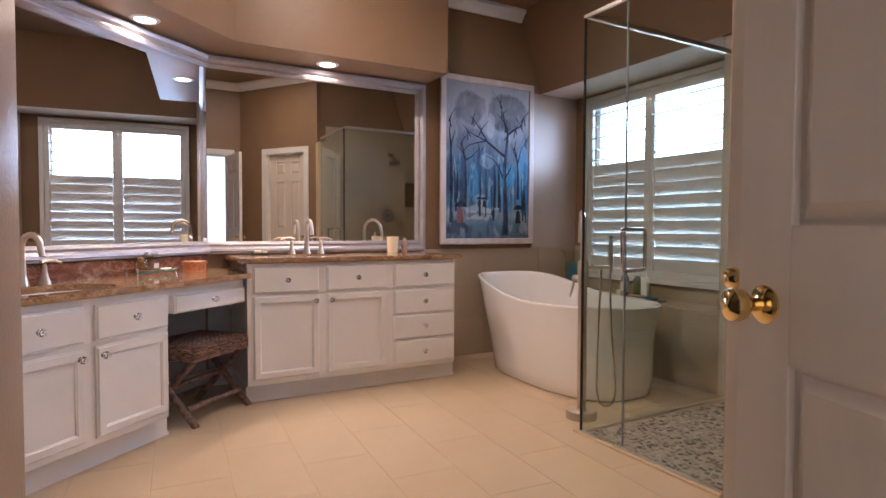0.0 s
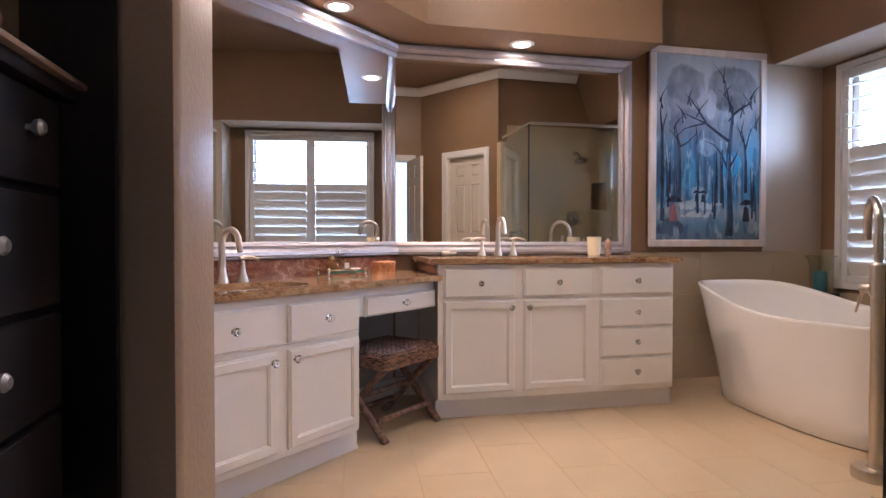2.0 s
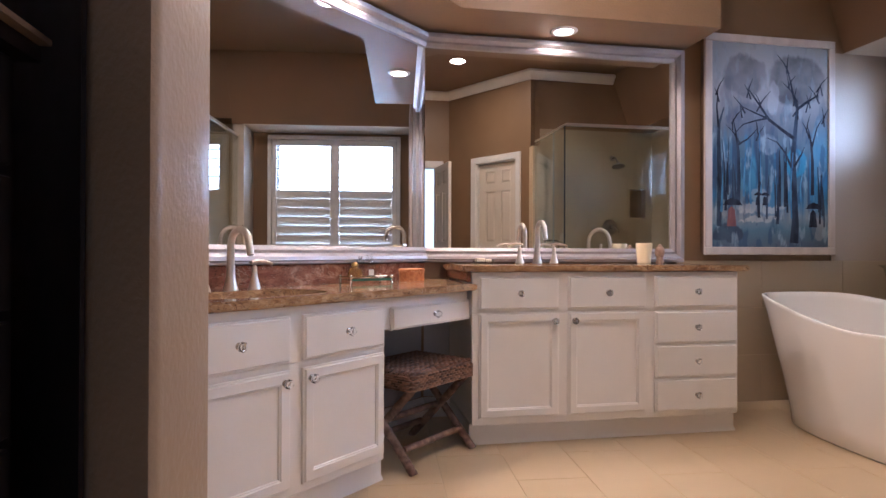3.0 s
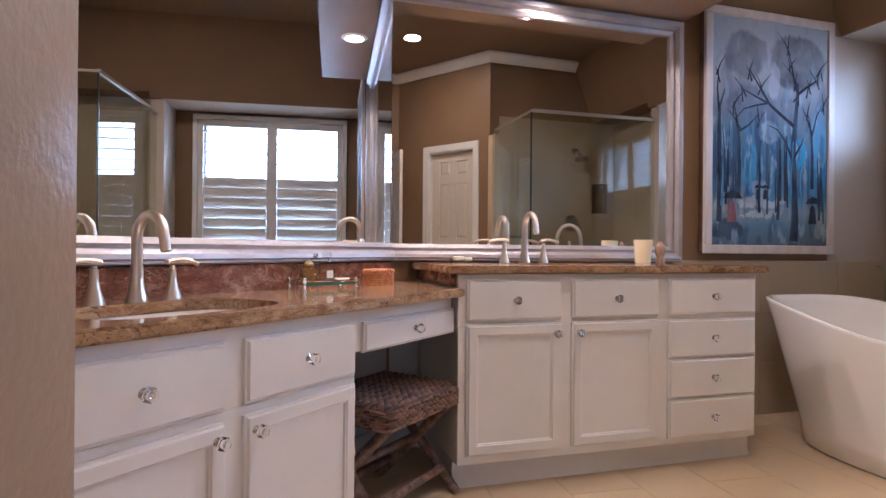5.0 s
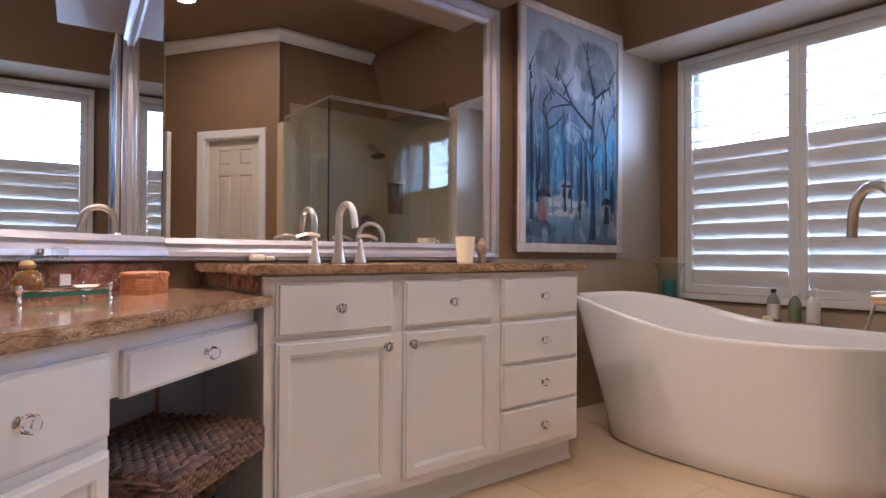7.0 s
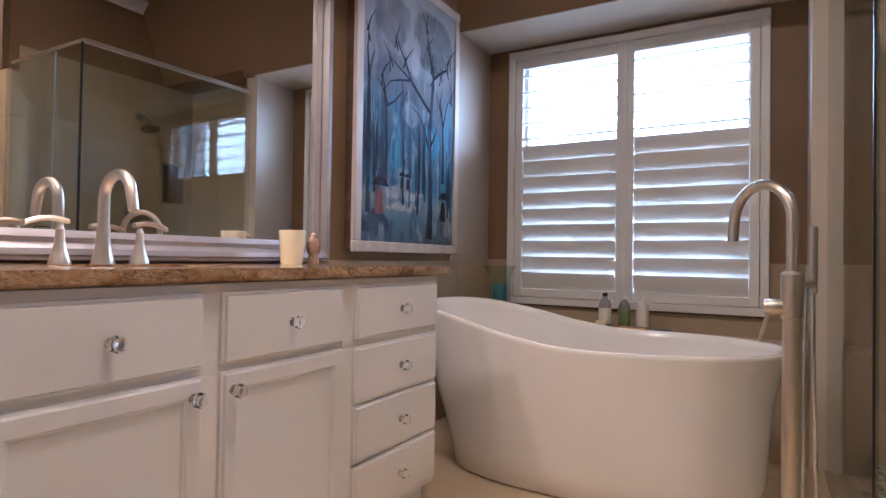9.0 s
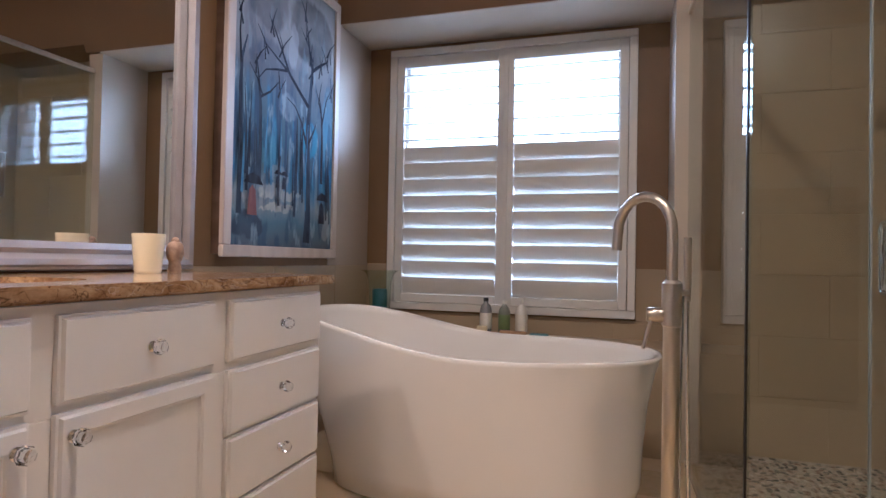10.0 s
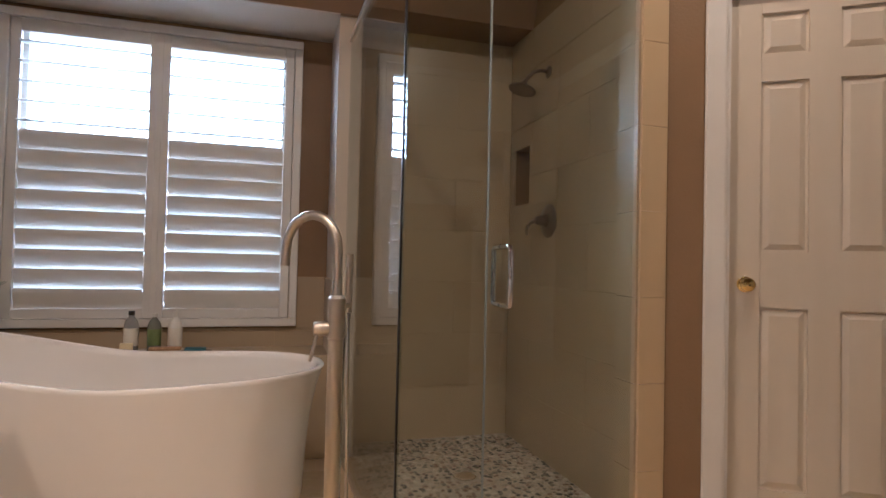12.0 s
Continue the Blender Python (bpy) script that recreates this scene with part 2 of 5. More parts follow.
def box(x0, x1, y0, y1, z0, z1, bevel=0.0, seg=1, bm=None):
    own = bm is None
    if own or bevel:
        b = bmesh.new()
    else:
        b = bm
    r = bmesh.ops.create_cube(b, size=1)
    bmesh.ops.transform(b, verts=r["verts"], matrix=Matrix.Translation(((x0 + x1) / 2, (y0 + y1) / 2, (z0 + z1) / 2)) @ Matrix.Diagonal(
        (abs(x1 - x0), abs(y1 - y0), abs(z1 - z0), 1)))
    if bevel:
        bmesh.ops.bevel(b, geom=list(b.edges), offset=bevel, segments=seg, affect="EDGES", profile=0.6)
    if not own and bevel:
        join(bm, b)
        return bm
    return b


def join(bm, other, m=None):
    """Adds the bmesh other to bm."""
    if m is not None:
        bmesh.ops.transform(other, verts=other.verts, matrix=m)
    me = bpy.data.meshes.new("tmp")
    other.to_mesh(me)
    other.free()
    bm.from_mesh(me)
    bpy.data.meshes.remove(me)
    return bm


def lathe(profile, n=24, m=None):
    """A turned body from (radius, height) pairs."""
    bm = bmesh.new()
    rings = []
    for r, z in profile:
        rings.append([bm.verts.new((max(r, 1e-5) * math.cos(2 * math.pi * i / n), max(r, 1e-5) * math.sin(2 * math.pi * i / n), z)) for i in range(n)])
    for a, b in zip(rings, rings[1:]):
        for i in range(n):
            bm.faces.new((a[i], a[(i + 1) % n], b[(i + 1) % n], b[i]))
    if profile[0][0] > 1e-4:
        bm.faces.new(list(reversed(rings[0])))
    if profile[-1][0] > 1e-4:
        bm.faces.new(rings[-1])
    bmesh.ops.recalc_face_normals(bm, faces=bm.faces)
    if m is not None:
        bmesh.ops.transform(bm, verts=bm.verts, matrix=m)
    return bm


def tube(points, radius, n=12, closed=False):
    """A round bar along points; radius is one number or one per point."""
    bm = bmesh.new()
    pts = [V(p) for p in points]
    rad = radius if isinstance(radius, (list, tuple)) else [radius] * len(pts)
    rings = []
    last = None
    for i, p in enumerate(pts):
        d = (pts[(i + 1) % len(pts)] - pts[i - 1]) if closed else (pts[min(i + 1, len(pts) - 1)] - pts[max(i - 1, 0)])
        d.normalize()
        if last is None:
            side = d.cross(V((0, 0, 1))) if abs(d.z) < 0.9 else d.cross(V((1, 0, 0)))
        else:
            side = last - d * last.dot(d)
        side.normalize()
        last = side
        up = side.cross(d)
        rings.append([bm.verts.new(p + rad[i] * (math.cos(2 * math.pi * k / n) * side + math.sin(2 * math.pi * k / n) * up)) for k in range(n)])
    pairs = list(zip(rings, rings[1:])) + ([(rings[-1], rings[0])] if closed else [])
    for a, b in pairs:
        for k in range(n):
            bm.faces.new((a[k], a[(k + 1) % n], b[(k + 1) % n], b[k]))
    if not closed:
        bm.faces.new(rings[0])
        bm.faces.new(rings[-1])
    bmesh.ops.recalc_face_normals(bm, faces=bm.faces)
    return bm


def prism(poly, z0, z1):
    """An upright prism over a plan polygon."""
    bm = bmesh.new()
    lo = [bm.verts.new((x, y, z0)) for x, y in poly]
    hi = [bm.verts.new((x, y, z1)) for x, y in poly]
    bm.faces.new(lo)
    bm.faces.new(hi)
    for i in range(len(poly)):
        j = (i + 1) % len(poly)
        bm.faces.new((lo[i], lo[j], hi[j], hi[i]))
    bmesh.ops.recalc_face_normals(bm, faces=bm.faces)
    return bm


def sweep(profile, path, closed=False):
    """A moulding: profile (out, up) pairs carried along a plan path (x, y, z); out is to the path's right."""
    bm = bmesh.new()
    pts = [V(p) for p in path]
    n = len(pts)
    rings = []
    for i, p in enumerate(pts):
        din = (pts[i] - pts[i - 1]) if (i > 0 or closed) else (pts[1] - pts[0])
        dout = (pts[(i + 1) % n] - pts[i]) if (i < n - 1 or closed) else (pts[-1] - pts[-2])
        a, b = V((din.y, -din.x, 0)).normalized(), V((dout.y, -dout.x, 0)).normalized()
        mid = (a + b)
        mid = mid / max(mid.length_squared / 2, 0.2)
        rings.append([bm.verts.new(p + o * mid + V((0, 0, u))) for o, u in profile])
    k = len(profile)
    for r, s in list(zip(rings, rings[1:])) + ([(rings[-1], rings[0])] if closed else []):
        for i in range(k):
            bm.faces.new((r[i], r[(i + 1) % k], s[(i + 1) % k], s[i]))
    if not closed:
        bm.faces.new(rings[0])
        bm.faces.new(rings[-1])
    bmesh.ops.recalc_face_normals(bm, faces=bm.faces)
    return bm


def smooth(me, angle=40):
    me.polygons.foreach_set("use_smooth", [True] * len(me.polygons))
    me.set_sharp_from_angle(angle=radians(angle))


def part(name, bm, material, parent=None, label="", shade=True, matrix=None):
    me = bpy.data.meshes.new(name)
    bm.to_mesh(me)
    bm.free()
    me.materials.append(material)
    if shade:
        smooth(me)
    ob = new(name, me)
    if parent is not None:
        ob.parent = parent
    if matrix is not None:
        ob.matrix_basis = matrix
    if label:
        ob["label"] = label
    return ob


def piece(name, me, parent, matrix):
    ob = new(name, me)
    ob.parent = parent
    ob.matrix_basis = matrix
    return ob


def thing(name, matrix, label, category, group="", kind=""):
    ob = new(name)
    ob.empty_display_size = 0.1
    ob.matrix_world = matrix
    return tagged(ob, label, category, group, kind)


def structure(name, bm, material, label, category, shade=False):
    return tagged(part(name, bm, material, None, "", shade), label, category, "", "structure")


# ---- plan ----
NY = 4.05                      # face of the north wall
EX = 3.74                      # face of the east wall in the window bay
CZ = 3.0                       # ceiling
SOF = 2.25                     # underside of the vanity soffit
HEAD = 2.31                    # underside of the bay's header
ANG = 42.0
OX, OY = 0.470, NY             # corner where the two vanity walls meet
LEFT = pose(OX, OY, 0, 0, 0, ANG)
RIGHT = pose(OX, OY, 0)


def left(lx, ly, z=0.0):
    return LEFT @ V((lx, ly, z))


def lxy(lx, ly):
    p = left(lx, ly)
    return (p.x, p.y)


# ---- walls, floor, ceiling ----
T = 0.14
structure("wall_north", box(OX - 0.05, EX + T, NY, NY + T, 0, CZ + 0.5), BROWN, "warm brown painted plaster wall behind vanity and tub", "wall")
structure("wall_northwest", prism([lxy(0.0, 0), lxy(0.1, T), lxy(-2.1, T), lxy(-2.1, 0)], 0, CZ + 0.5), BROWN, "brown painted diagonal wall behind the lower vanity", "wall")
# alcove return with a rounded corner beside the lower vanity
A0, A1 = lxy(-1.84, 0.0), lxy(-2.02, 0.0)
stub = prism([(-0.315, 2.155), (-0.338, 1.872), (-0.343, 1.860), (-0.354, 1.853), (-0.48, 1.945), (-0.5, 1.965), A1, A0], 0, CZ + 0.5)
structure("wall_return", stub, TAUPE, "taupe painted wall return with a bullnose corner", "wall", True)
# east wall with its window opening
WY0, WY1, WZ0, WZ1 = 2.46, 3.84, 0.70, 2.24
ew = bmesh.new()
box(EX, EX + T, 2.1, WY0, 0, CZ, bm=ew)
box(EX, EX + T, WY1, NY + T, 0, CZ, bm=ew)
box(EX, EX + T, WY0, WY1, 0, WZ0, bm=ew)
box(EX, EX + T, WY0, WY1, WZ1, CZ, bm=ew)
structure("wall_east", ew, BROWN, "brown painted wall round the shuttered window", "wall")
SX, SY = 3.57, 1.15            # shower: east and south faces
RET = 3.35                     # free end of the return wall
structure("wall_bay_return", box(RET, EX + T, 2.12, 2.235, 0, HEAD - 0.0005), CREAM, "cream return wall between bay and shower", "wall")
structure("wall_shower_east", box(SX + 0.012, SX + 0.16, SY - 0.2, 2.119, 0, CZ), BROWN, "brown wall behind the shower tile", "wall")
CRN = (2.085, 1.19)
BEND = (1.36, 0.10)
SW = BEND[1]
# south wall of the shower with a niche
NX0, NX1, NZ0, NZ1 = 3.30, 3.50, 1.36, 1.70
sw = bmesh.new()
box(CRN[0] + 0.03, NX0, SY - 0.25, SY, 0, CZ, bm=sw)
box(NX1, SX + 0.16, SY - 0.25, SY, 0, CZ, bm=sw)
box(NX0, NX1, SY - 0.25, SY, 0, NZ0, bm=sw)
box(NX0, NX1, SY - 0.25, SY, NZ1, CZ, bm=sw)
box(NX0, NX1, SY - 0.25, SY - 0.09, NZ0, NZ1, bm=sw)
structure("wall_south_shower", sw, BROWN, "brown wall above the tiled shower", "wall")
# diagonal wall with the closed door
dl = V((BEND[0] - CRN[0], BEND[1] - CRN[1], 0))
DLEN = dl.length
DANG = math.degrees(math.atan2(dl.y, dl.x))
DIAG = pose(CRN[0], CRN[1], 0, 0, 0, DANG)      # local x runs from the shower corner, local -y faces the room
D0, D1, DH = 0.207, 0.837, 2.04
dw = bmesh.new()
box(0, D0, 0, T, 0, CZ, bm=dw)
box(D1, DLEN, 0, T, 0, CZ, bm=dw)
box(D0, D1, 0, T, DH, CZ, bm=dw)
bmesh.ops.transform(dw, verts=dw.verts, matrix=DIAG)
structure("wall_diagonal", dw, BROWN, "golden brown diagonal wall with a white door", "wall")
# south wall with the entry doorway
E0, E1, EH = 0.795, 1.21, 2.05
s2 = bmesh.new()
box(E1, BEND[0] + 0.12, SW - T, SW, 0, CZ, bm=s2)
box(0.735, E0, -0.35, SW, 0, CZ, bm=s2)
box(E0, E1, SW - T, SW, EH, CZ, bm=s2)
structure("wall_south", s2, BROWN, "brown wall with the entry doorway", "wall")
EY, F0, F1 = -0.36, -0.20, 0.615
s3 = bmesh.new()
box(-1.7, F0, EY - T, EY, 0, CZ, bm=s3)
box(F1, 0.795, EY - T, EY, 0, CZ, bm=s3)
box(F0, F1, EY - T, EY, EH, CZ, bm=s3)
structure("wall_entry", s3, BROWN, "brown wall with the entry doorway", "wall")
structure("wall_west", box(-1.7 - T, -1.7, EY - T, 3.6, 0, CZ + 0.3), OUTER, "plain wall closing the wardrobe recess", "wall")
# soffit over both vanities
sof = prism([lxy(-2.0, 0.0), (OX, OY), (2.135, NY), (2.135, NY - 0.375), (OX + 0.375 * math.tan(radians(ANG / 2)), NY - 0.375), lxy(-2.0, -0.375)], SOF, CZ)
structure("soffit", sof, BROWN, "brown painted dropped soffit over the vanities", "soffit")
# ceiling and sloped header over the window bay
structure("ceiling", box(-1.85, 3.12, EY - T, NY + T, CZ, CZ + 0.1), CEIL, "dark brown painted flat ceiling", "ceiling")


def slope(y0, y1, head):
    """A steep ceiling that comes down to a level underside."""
    bm = bmesh.new()
    run = (CZ + 0.02 - head) / (CZ + 0.02 - HEAD) * 0.25
    sec = [(3.07 + run, head), (3.07, CZ + 0.02), (3.3, CZ + 0.12), (EX + T, CZ + 0.12), (EX + T, head)]
    lo = [bm.verts.new((x, y0, z)) for x, z in sec]
    hi = [bm.verts.new((x, y1, z)) for x, z in sec]
    bm.faces.new(lo), bm.faces.new(hi)
    for i in range(5):
        bm.faces.new((lo[i], lo[(i + 1) % 5], hi[(i + 1) % 5], hi[i]))
    bmesh.ops.recalc_face_normals(bm, faces=bm.faces)
    return bm


SHEAD = 2.362                  # top of the shower's tile
structure("ceiling_slope", slope(2.12, NY + 0.1, HEAD), CEIL, "steep brown sloped ceiling with a header over the bay", "ceiling")
structure("ceiling_slope", slope(SY - 0.2, 2.1195, SHEAD), CEIL, "steep brown sloped ceiling over the shower", "ceiling")
# thin faces in paler tones than the brown round the bay
structure("bay_soffit", box(3.322, EX - 0.001, 2.236, NY - 0.001, HEAD - 0.006, HEAD - 0.001), CREAM, "cream underside of the bay header", "ceiling")
structure("wall_bay_north", box(3.215, EX - 0.001, NY - 0.006, NY - 0.001, 0.913, HEAD - 0.008), BAY_PALE, "pale taupe face on the wall inside the window bay", "wall")
# crown moulding at the flat ceiling
CROWN = [(0, 0), (0.02, 0), (0.03, 0.02), (0.065, 0.06), (0.085, 0.07), (0.085, 0.095), (0, 0.095)]
structure("crown_moulding", sweep(CROWN, [(2.145, NY, CZ - 0.097), (3.085, NY, CZ - 0.097)]), TRIM, "white crown moulding on the wall over the picture", "moulding", True)
structure("crown_moulding", sweep(CROWN, [(3.085, SY, CZ - 0.097), (CRN[0], CRN[1], CZ - 0.097), (BEND[0], BEND[1], CZ - 0.097), (0.737, SW, CZ - 0.097), (0.737, EY, CZ - 0.097), (-1.69, EY, CZ - 0.097)]), TRIM,
          "white crown moulding running round three walls", "moulding", True)
# floor slab
structure("floor", box(-1.84, EX + T, SW - 2.6, NY + T, -0.12, -0.0016), GROUT, "beige stone tile floor with thin grout joints", "floor")
# room beyond the doorway
structure("wall_hall_west", box(-1.9, -1.78, SW - 2.6, EY - T, 0, CZ), OUTER, "pale plain wall of the adjoining room", "wall")
structure("wall_hall_east", box(2.6, 2.72, SW - 2.6, SY - 0.26, 0, CZ), OUTER, "pale plain wall of the adjoining room", "wall")
structure("ceiling_hall", box(-1.9, 2.72, SW - 2.7, EY - T - 0.001, CZ + 0.002, CZ + 0.1), OUTER, "plain white ceiling of the adjoining room", "ceiling")

# ---- glazed arch in the adjoining room ----
HY = SW - 2.6
arch = bmesh.new()
AX0, AX1, ASP = 0.75, 2.15, 1.9
box(-1.9, AX0, HY - 0.12, HY, 0, CZ, bm=arch)
box(AX1, 2.72, HY - 0.12, HY, 0, CZ, bm=arch)
NA = 16
mid, rad = (AX0 + AX1) / 2, (AX1 - AX0) / 2
for i in range(NA):
    a0, a1 = math.pi * (1 - i / NA), math.pi * (1 - (i + 1) / NA)
    p0, p1 = (mid + rad * math.cos(a0), ASP + 0.75 * rad * math.sin(a0)), (mid + rad * math.cos(a1), ASP + 0.75 * rad * math.sin(a1))
    f = []
    for yy in (HY - 0.12, HY):
        f.append([arch.verts.new((p0[0], yy, p0[1])), arch.verts.new((p1[0], yy, p1[1])), arch.verts.new((p1[0], yy, CZ)), arch.verts.new((p0[0], yy, CZ))])
    arch.faces.new(f[0]), arch.faces.new(f[1])
    for k in range(4):
        arch.faces.new((f[0][k], f[0][(k + 1) % 4], f[1][(k + 1) % 4], f[1][k]))
bmesh.ops.recalc_face_normals(arch, faces=arch.faces)
structure("wall_hall_south", arch, OUTER, "pale wall with a tall arched window opening", "wall")

# ---- things ----


def crystal_knob(parent, x, y, z, r=0.017):
    """A cut crystal knob on a chrome stem, pointing to local -y."""
    turn = Matrix.Translation((x, y, z)) @ pose(0, 0, 0, 90)
    k = part("knob", lathe([(0.006, 0.008), (r * 0.55, 0.012), (r, 0.019), (r, 0.026), (r * 0.7, 0.034), (0, 0.036)], 8, turn), CRYSTAL, parent, "faceted clear crystal knob", False)
    part("stem", lathe([(0.012, 0), (0.012, 0.003), (0.006, 0.005), (0.006, 0.009)], 16, turn), CHROME, k, "small chrome stem")
    return k


def panel_front(x0, x1, z0, z1, y, thick=0.019, recess=None):
    """A drawer front or framed door with a stepped edge, standing proud of local plane y."""
    step = 0.007
    bm = box(x0, x1, y - thick + step, y, z0, z1, 0.0025, 2)
    f = max([q for q in bm.faces if q.normal.y < -0.9], key=lambda q: q.calc_area())
    bmesh.ops.inset_region(bm, faces=[f], thickness=0.0045)
    bmesh.ops.inset_region(bm, faces=[f], thickness=0.0055, depth=step)
    if recess:
        bmesh.ops.inset_region(bm, faces=[f], thickness=recess - 0.012)
        bmesh.ops.inset_region(bm, faces=[f], thickness=0.005, depth=-0.004)
        bmesh.ops.inset_region(bm, faces=[f], thickness=0.004)
        bmesh.ops.inset_region(bm, faces=[f], thickness=0.004, depth=-0.006)
    return bm


# -- higher vanity --
vr = thing("vanity_cabinet", RIGHT, "white painted wooden vanity cabinet with two doors and drawers", "cabinet")
RX0, RX1, RF = 0.625 - OX, 2.066 - OX, -0.60
rb_ = box(RX0, RX1, RF, -0.004, 0.115, 0.66, 0.003)
for b in ((RX0, RX1, RF, RF + 0.02, 0.66, 0.862), (RX0, RX0 + 0.018, RF + 0.02, -0.004, 0.66, 0.862), (RX1 - 0.018, RX1, RF + 0.02, -0.004, 0.66, 0.862)):
    part("face_frame" if b[1] - b[0] > 0.1 else "end_panel", box(*b), WHITE, vr)
part("body", rb_, WHITE, vr)
part("toe_kick", box(RX0 + 0.012, RX1 + 0.020, RF + 0.08, -0.01, 0.0, 0.1145, 0.003), WHITE, vr)
TOE = [(0, 0), (0.016, 0), (0.015, 0.014), (0.010, 0.022), (0.010, 0.088), (0.006, 0.100), (0, 0.106)]
part("base_moulding", sweep(TOE, [(RX0 + 0.0115, -0.01, 0.0005), (RX0 + 0.0115, RF + 0.0795, 0.0005), (RX1 + 0.0205, RF + 0.0795, 0.0005), (RX1 + 0.0205, -0.01, 0.0005)]), WHITE, vr)
part("side_panel", box(RX1, RX1 + 0.006, RF + 0.004, -0.03, 0.118, 0.855, 0.002), WHITE, vr)
cols = [(0.657, 1.068), (1.116, 1.533), (1.587, 2.051)]
for (a, b), kx in zip(cols[:2], (-1, 1)):
    a, b = a - OX, b - OX
    d = part("drawer_front", panel_front(a, b, 0.680, 0.843, RF), WHITE, vr)
    crystal_knob(d, (a + b) / 2, RF - 0.019, 0.760)
    d = part("door", panel_front(a, b, 0.150, 0.665, RF, recess=0.055), WHITE, vr)
    crystal_knob(d, (b - 0.028) if kx < 0 else (a + 0.028), RF - 0.019, 0.622)
a, b = cols[2][0] - OX, cols[2][1] - OX
for z0, z1 in ((0.680, 0.843), (0.493, 0.661), (0.317, 0.486), (0.142, 0.310)):
    d = part("drawer_front", panel_front(a, b, z0, z1, RF), WHITE, vr)
    crystal_knob(d, (a + b) / 2, RF - 0.019, (z0 + z1) / 2)

# -- lower vanity --
LF = -0.538
vl = thing("vanity_cabinet", LEFT, "white painted lower vanity cabinet with drawers and doors", "cabinet")
LX0, LX1 = -1.836, -0.889
lb_ = box(LX0, LX1, LF, -0.004, 0.122, 0.58, 0.003)
for b in ((LX0, LX1, LF, LF + 0.02, 0.58, 0.772), (LX0, LX0 + 0.018, LF + 0.02, -0.004, 0.58, 0.772), (LX1 - 0.018, LX1, LF + 0.02, -0.004, 0.58, 0.772)):
    part("face_frame" if b[1] - b[0] > 0.1 else "end_panel", box(*b), WHITE, vl)
part("body", lb_, WHITE, vl)
part("toe_kick", box(LX0, LX1 + 0.05, LF + 0.085, -0.01, 0.0, 0.1215, 0.003), WHITE, vl)
part("base_moulding", sweep(TOE, [(LX0, LF + 0.0845, 0.0005), (LX1 + 0.0505, LF + 0.0845, 0.0005), (LX1 + 0.0505, -0.02, 0.0005)]), WHITE, vl)
for a, b, kx in ((-1.765, -1.360, 1), (-1.306, -0.901, -1)):
    d = part("drawer_front", panel_front(a, b, 0.584, 0.742, LF), WHITE, vl)
    crystal_knob(d, (a + b) / 2, LF - 0.019, 0.665)
    d = part("door", panel_front(a, b, 0.152, 0.558, LF, recess=0.055), WHITE, vl)
    crystal_knob(d, (b - 0.028) if kx > 0 else (a + 0.028), LF - 0.019, 0.519)
# knee space: apron with one shallow drawer, and the panels behind
ap = thing("knee_drawer", LEFT, "white painted apron with a shallow drawer over the knee space", "drawer unit")
KX1 = -0.262
part("apron", box(LX1 + 0.001, KX1 - 0.006, LF + 0.03, LF + 0.14, 0.638, 0.772, 0.002), WHITE, ap)
d = part("drawer_front", panel_front(LX1 + 0.062, KX1 - 0.007, 0.633, 0.731, LF + 0.03), WHITE, ap)
crystal_knob(d, (LX1 + KX1) / 2 + 0.027, LF + 0.011, 0.682)
structure("knee_baseboard", sweep([(0, 0), (0.016, 0), (0.016, 0.09), (0.008, 0.11), (0, 0.115)], [left(LX1 + 0.002, 0), left(-0.005, 0, 0)]), TRIM, "white baseboard at the back of the knee space",
          "baseboard", True)

# -- stone worktops --


def ledge(poly, z0, z1, bevel=0.008):
    bm = prism(poly, z0, z1)
    bmesh.ops.bevel(bm, geom=[e for e in bm.edges if abs(e.verts[0].co.z - e.verts[1].co.z) < 1e-5], offset=bevel, segments=2, affect="EDGES")
    return bm


def rounded(c, s, e=3.4):
    """Radius of a rounded rectangle in the direction (c, s)."""
    return (abs(c) ** e + abs(s) ** e) ** (-1 / e)


def basin_worktop(x0, x1, y0, y1, z0, z1, bx, by, ax, ay, n=40):
    """A slab with an oval hole for an under-mounted basin."""
    bm = bmesh.new()
    per = []
    for i in range(n):
        a = 2 * math.pi * i / n
        c, s = math.cos(a), math.sin(a)
        # the slab's edge in that direction, from the basin's centre
        k = min(((x1 - bx) / c if c > 1e-9 else (x0 - bx) / c if c < -1e-9 else 1e9), ((y1 - by) / s if s > 1e-9 else (y0 - by) / s if s < -1e-9 else 1e9))
        per.append(((bx + k * c, by + k * s), (bx + ax * c * rounded(c, s), by + ay * s * rounded(c, s))))
    corner = [(x0, y0), (x1, y0), (x1, y1), (x0, y1)]
    for cx, cy in corner:
        i = min(range(n), key=lambda q: (per[q][0][0] - cx) ** 2 + (per[q][0][1] - cy) ** 2)
        per[i] = ((cx, cy), per[i][1])
    rows = []
    for z in (z0, z1):
        rows.append(([bm.verts.new((*o, z)) for o, _ in per], [bm.verts.new((*q, z)) for _, q in per]))
    (ol, il), (oh, ih) = rows
    for i in range(n):
        j = (i + 1) % n
        bm.faces.new((oh[i], oh[j], ih[j], ih[i]))
        bm.faces.new((ol[i], il[i], il[j], ol[j]))
        bm.faces.new((ol[i], ol[j], oh[j], oh[i]))
        bm.faces.new((il[i], ih[i], ih[j], il[j]))
    bmesh.ops.recalc_face_normals(bm, faces=bm.faces)
    edge = [e for e in bm.edges if len(e.link_faces) == 2 and abs(e.link_faces[0].normal.z - e.link_faces[1].normal.z) > 0.7]
    bmesh.ops.bevel(bm, geom=edge, offset=0.006, segments=2, affect="EDGES")
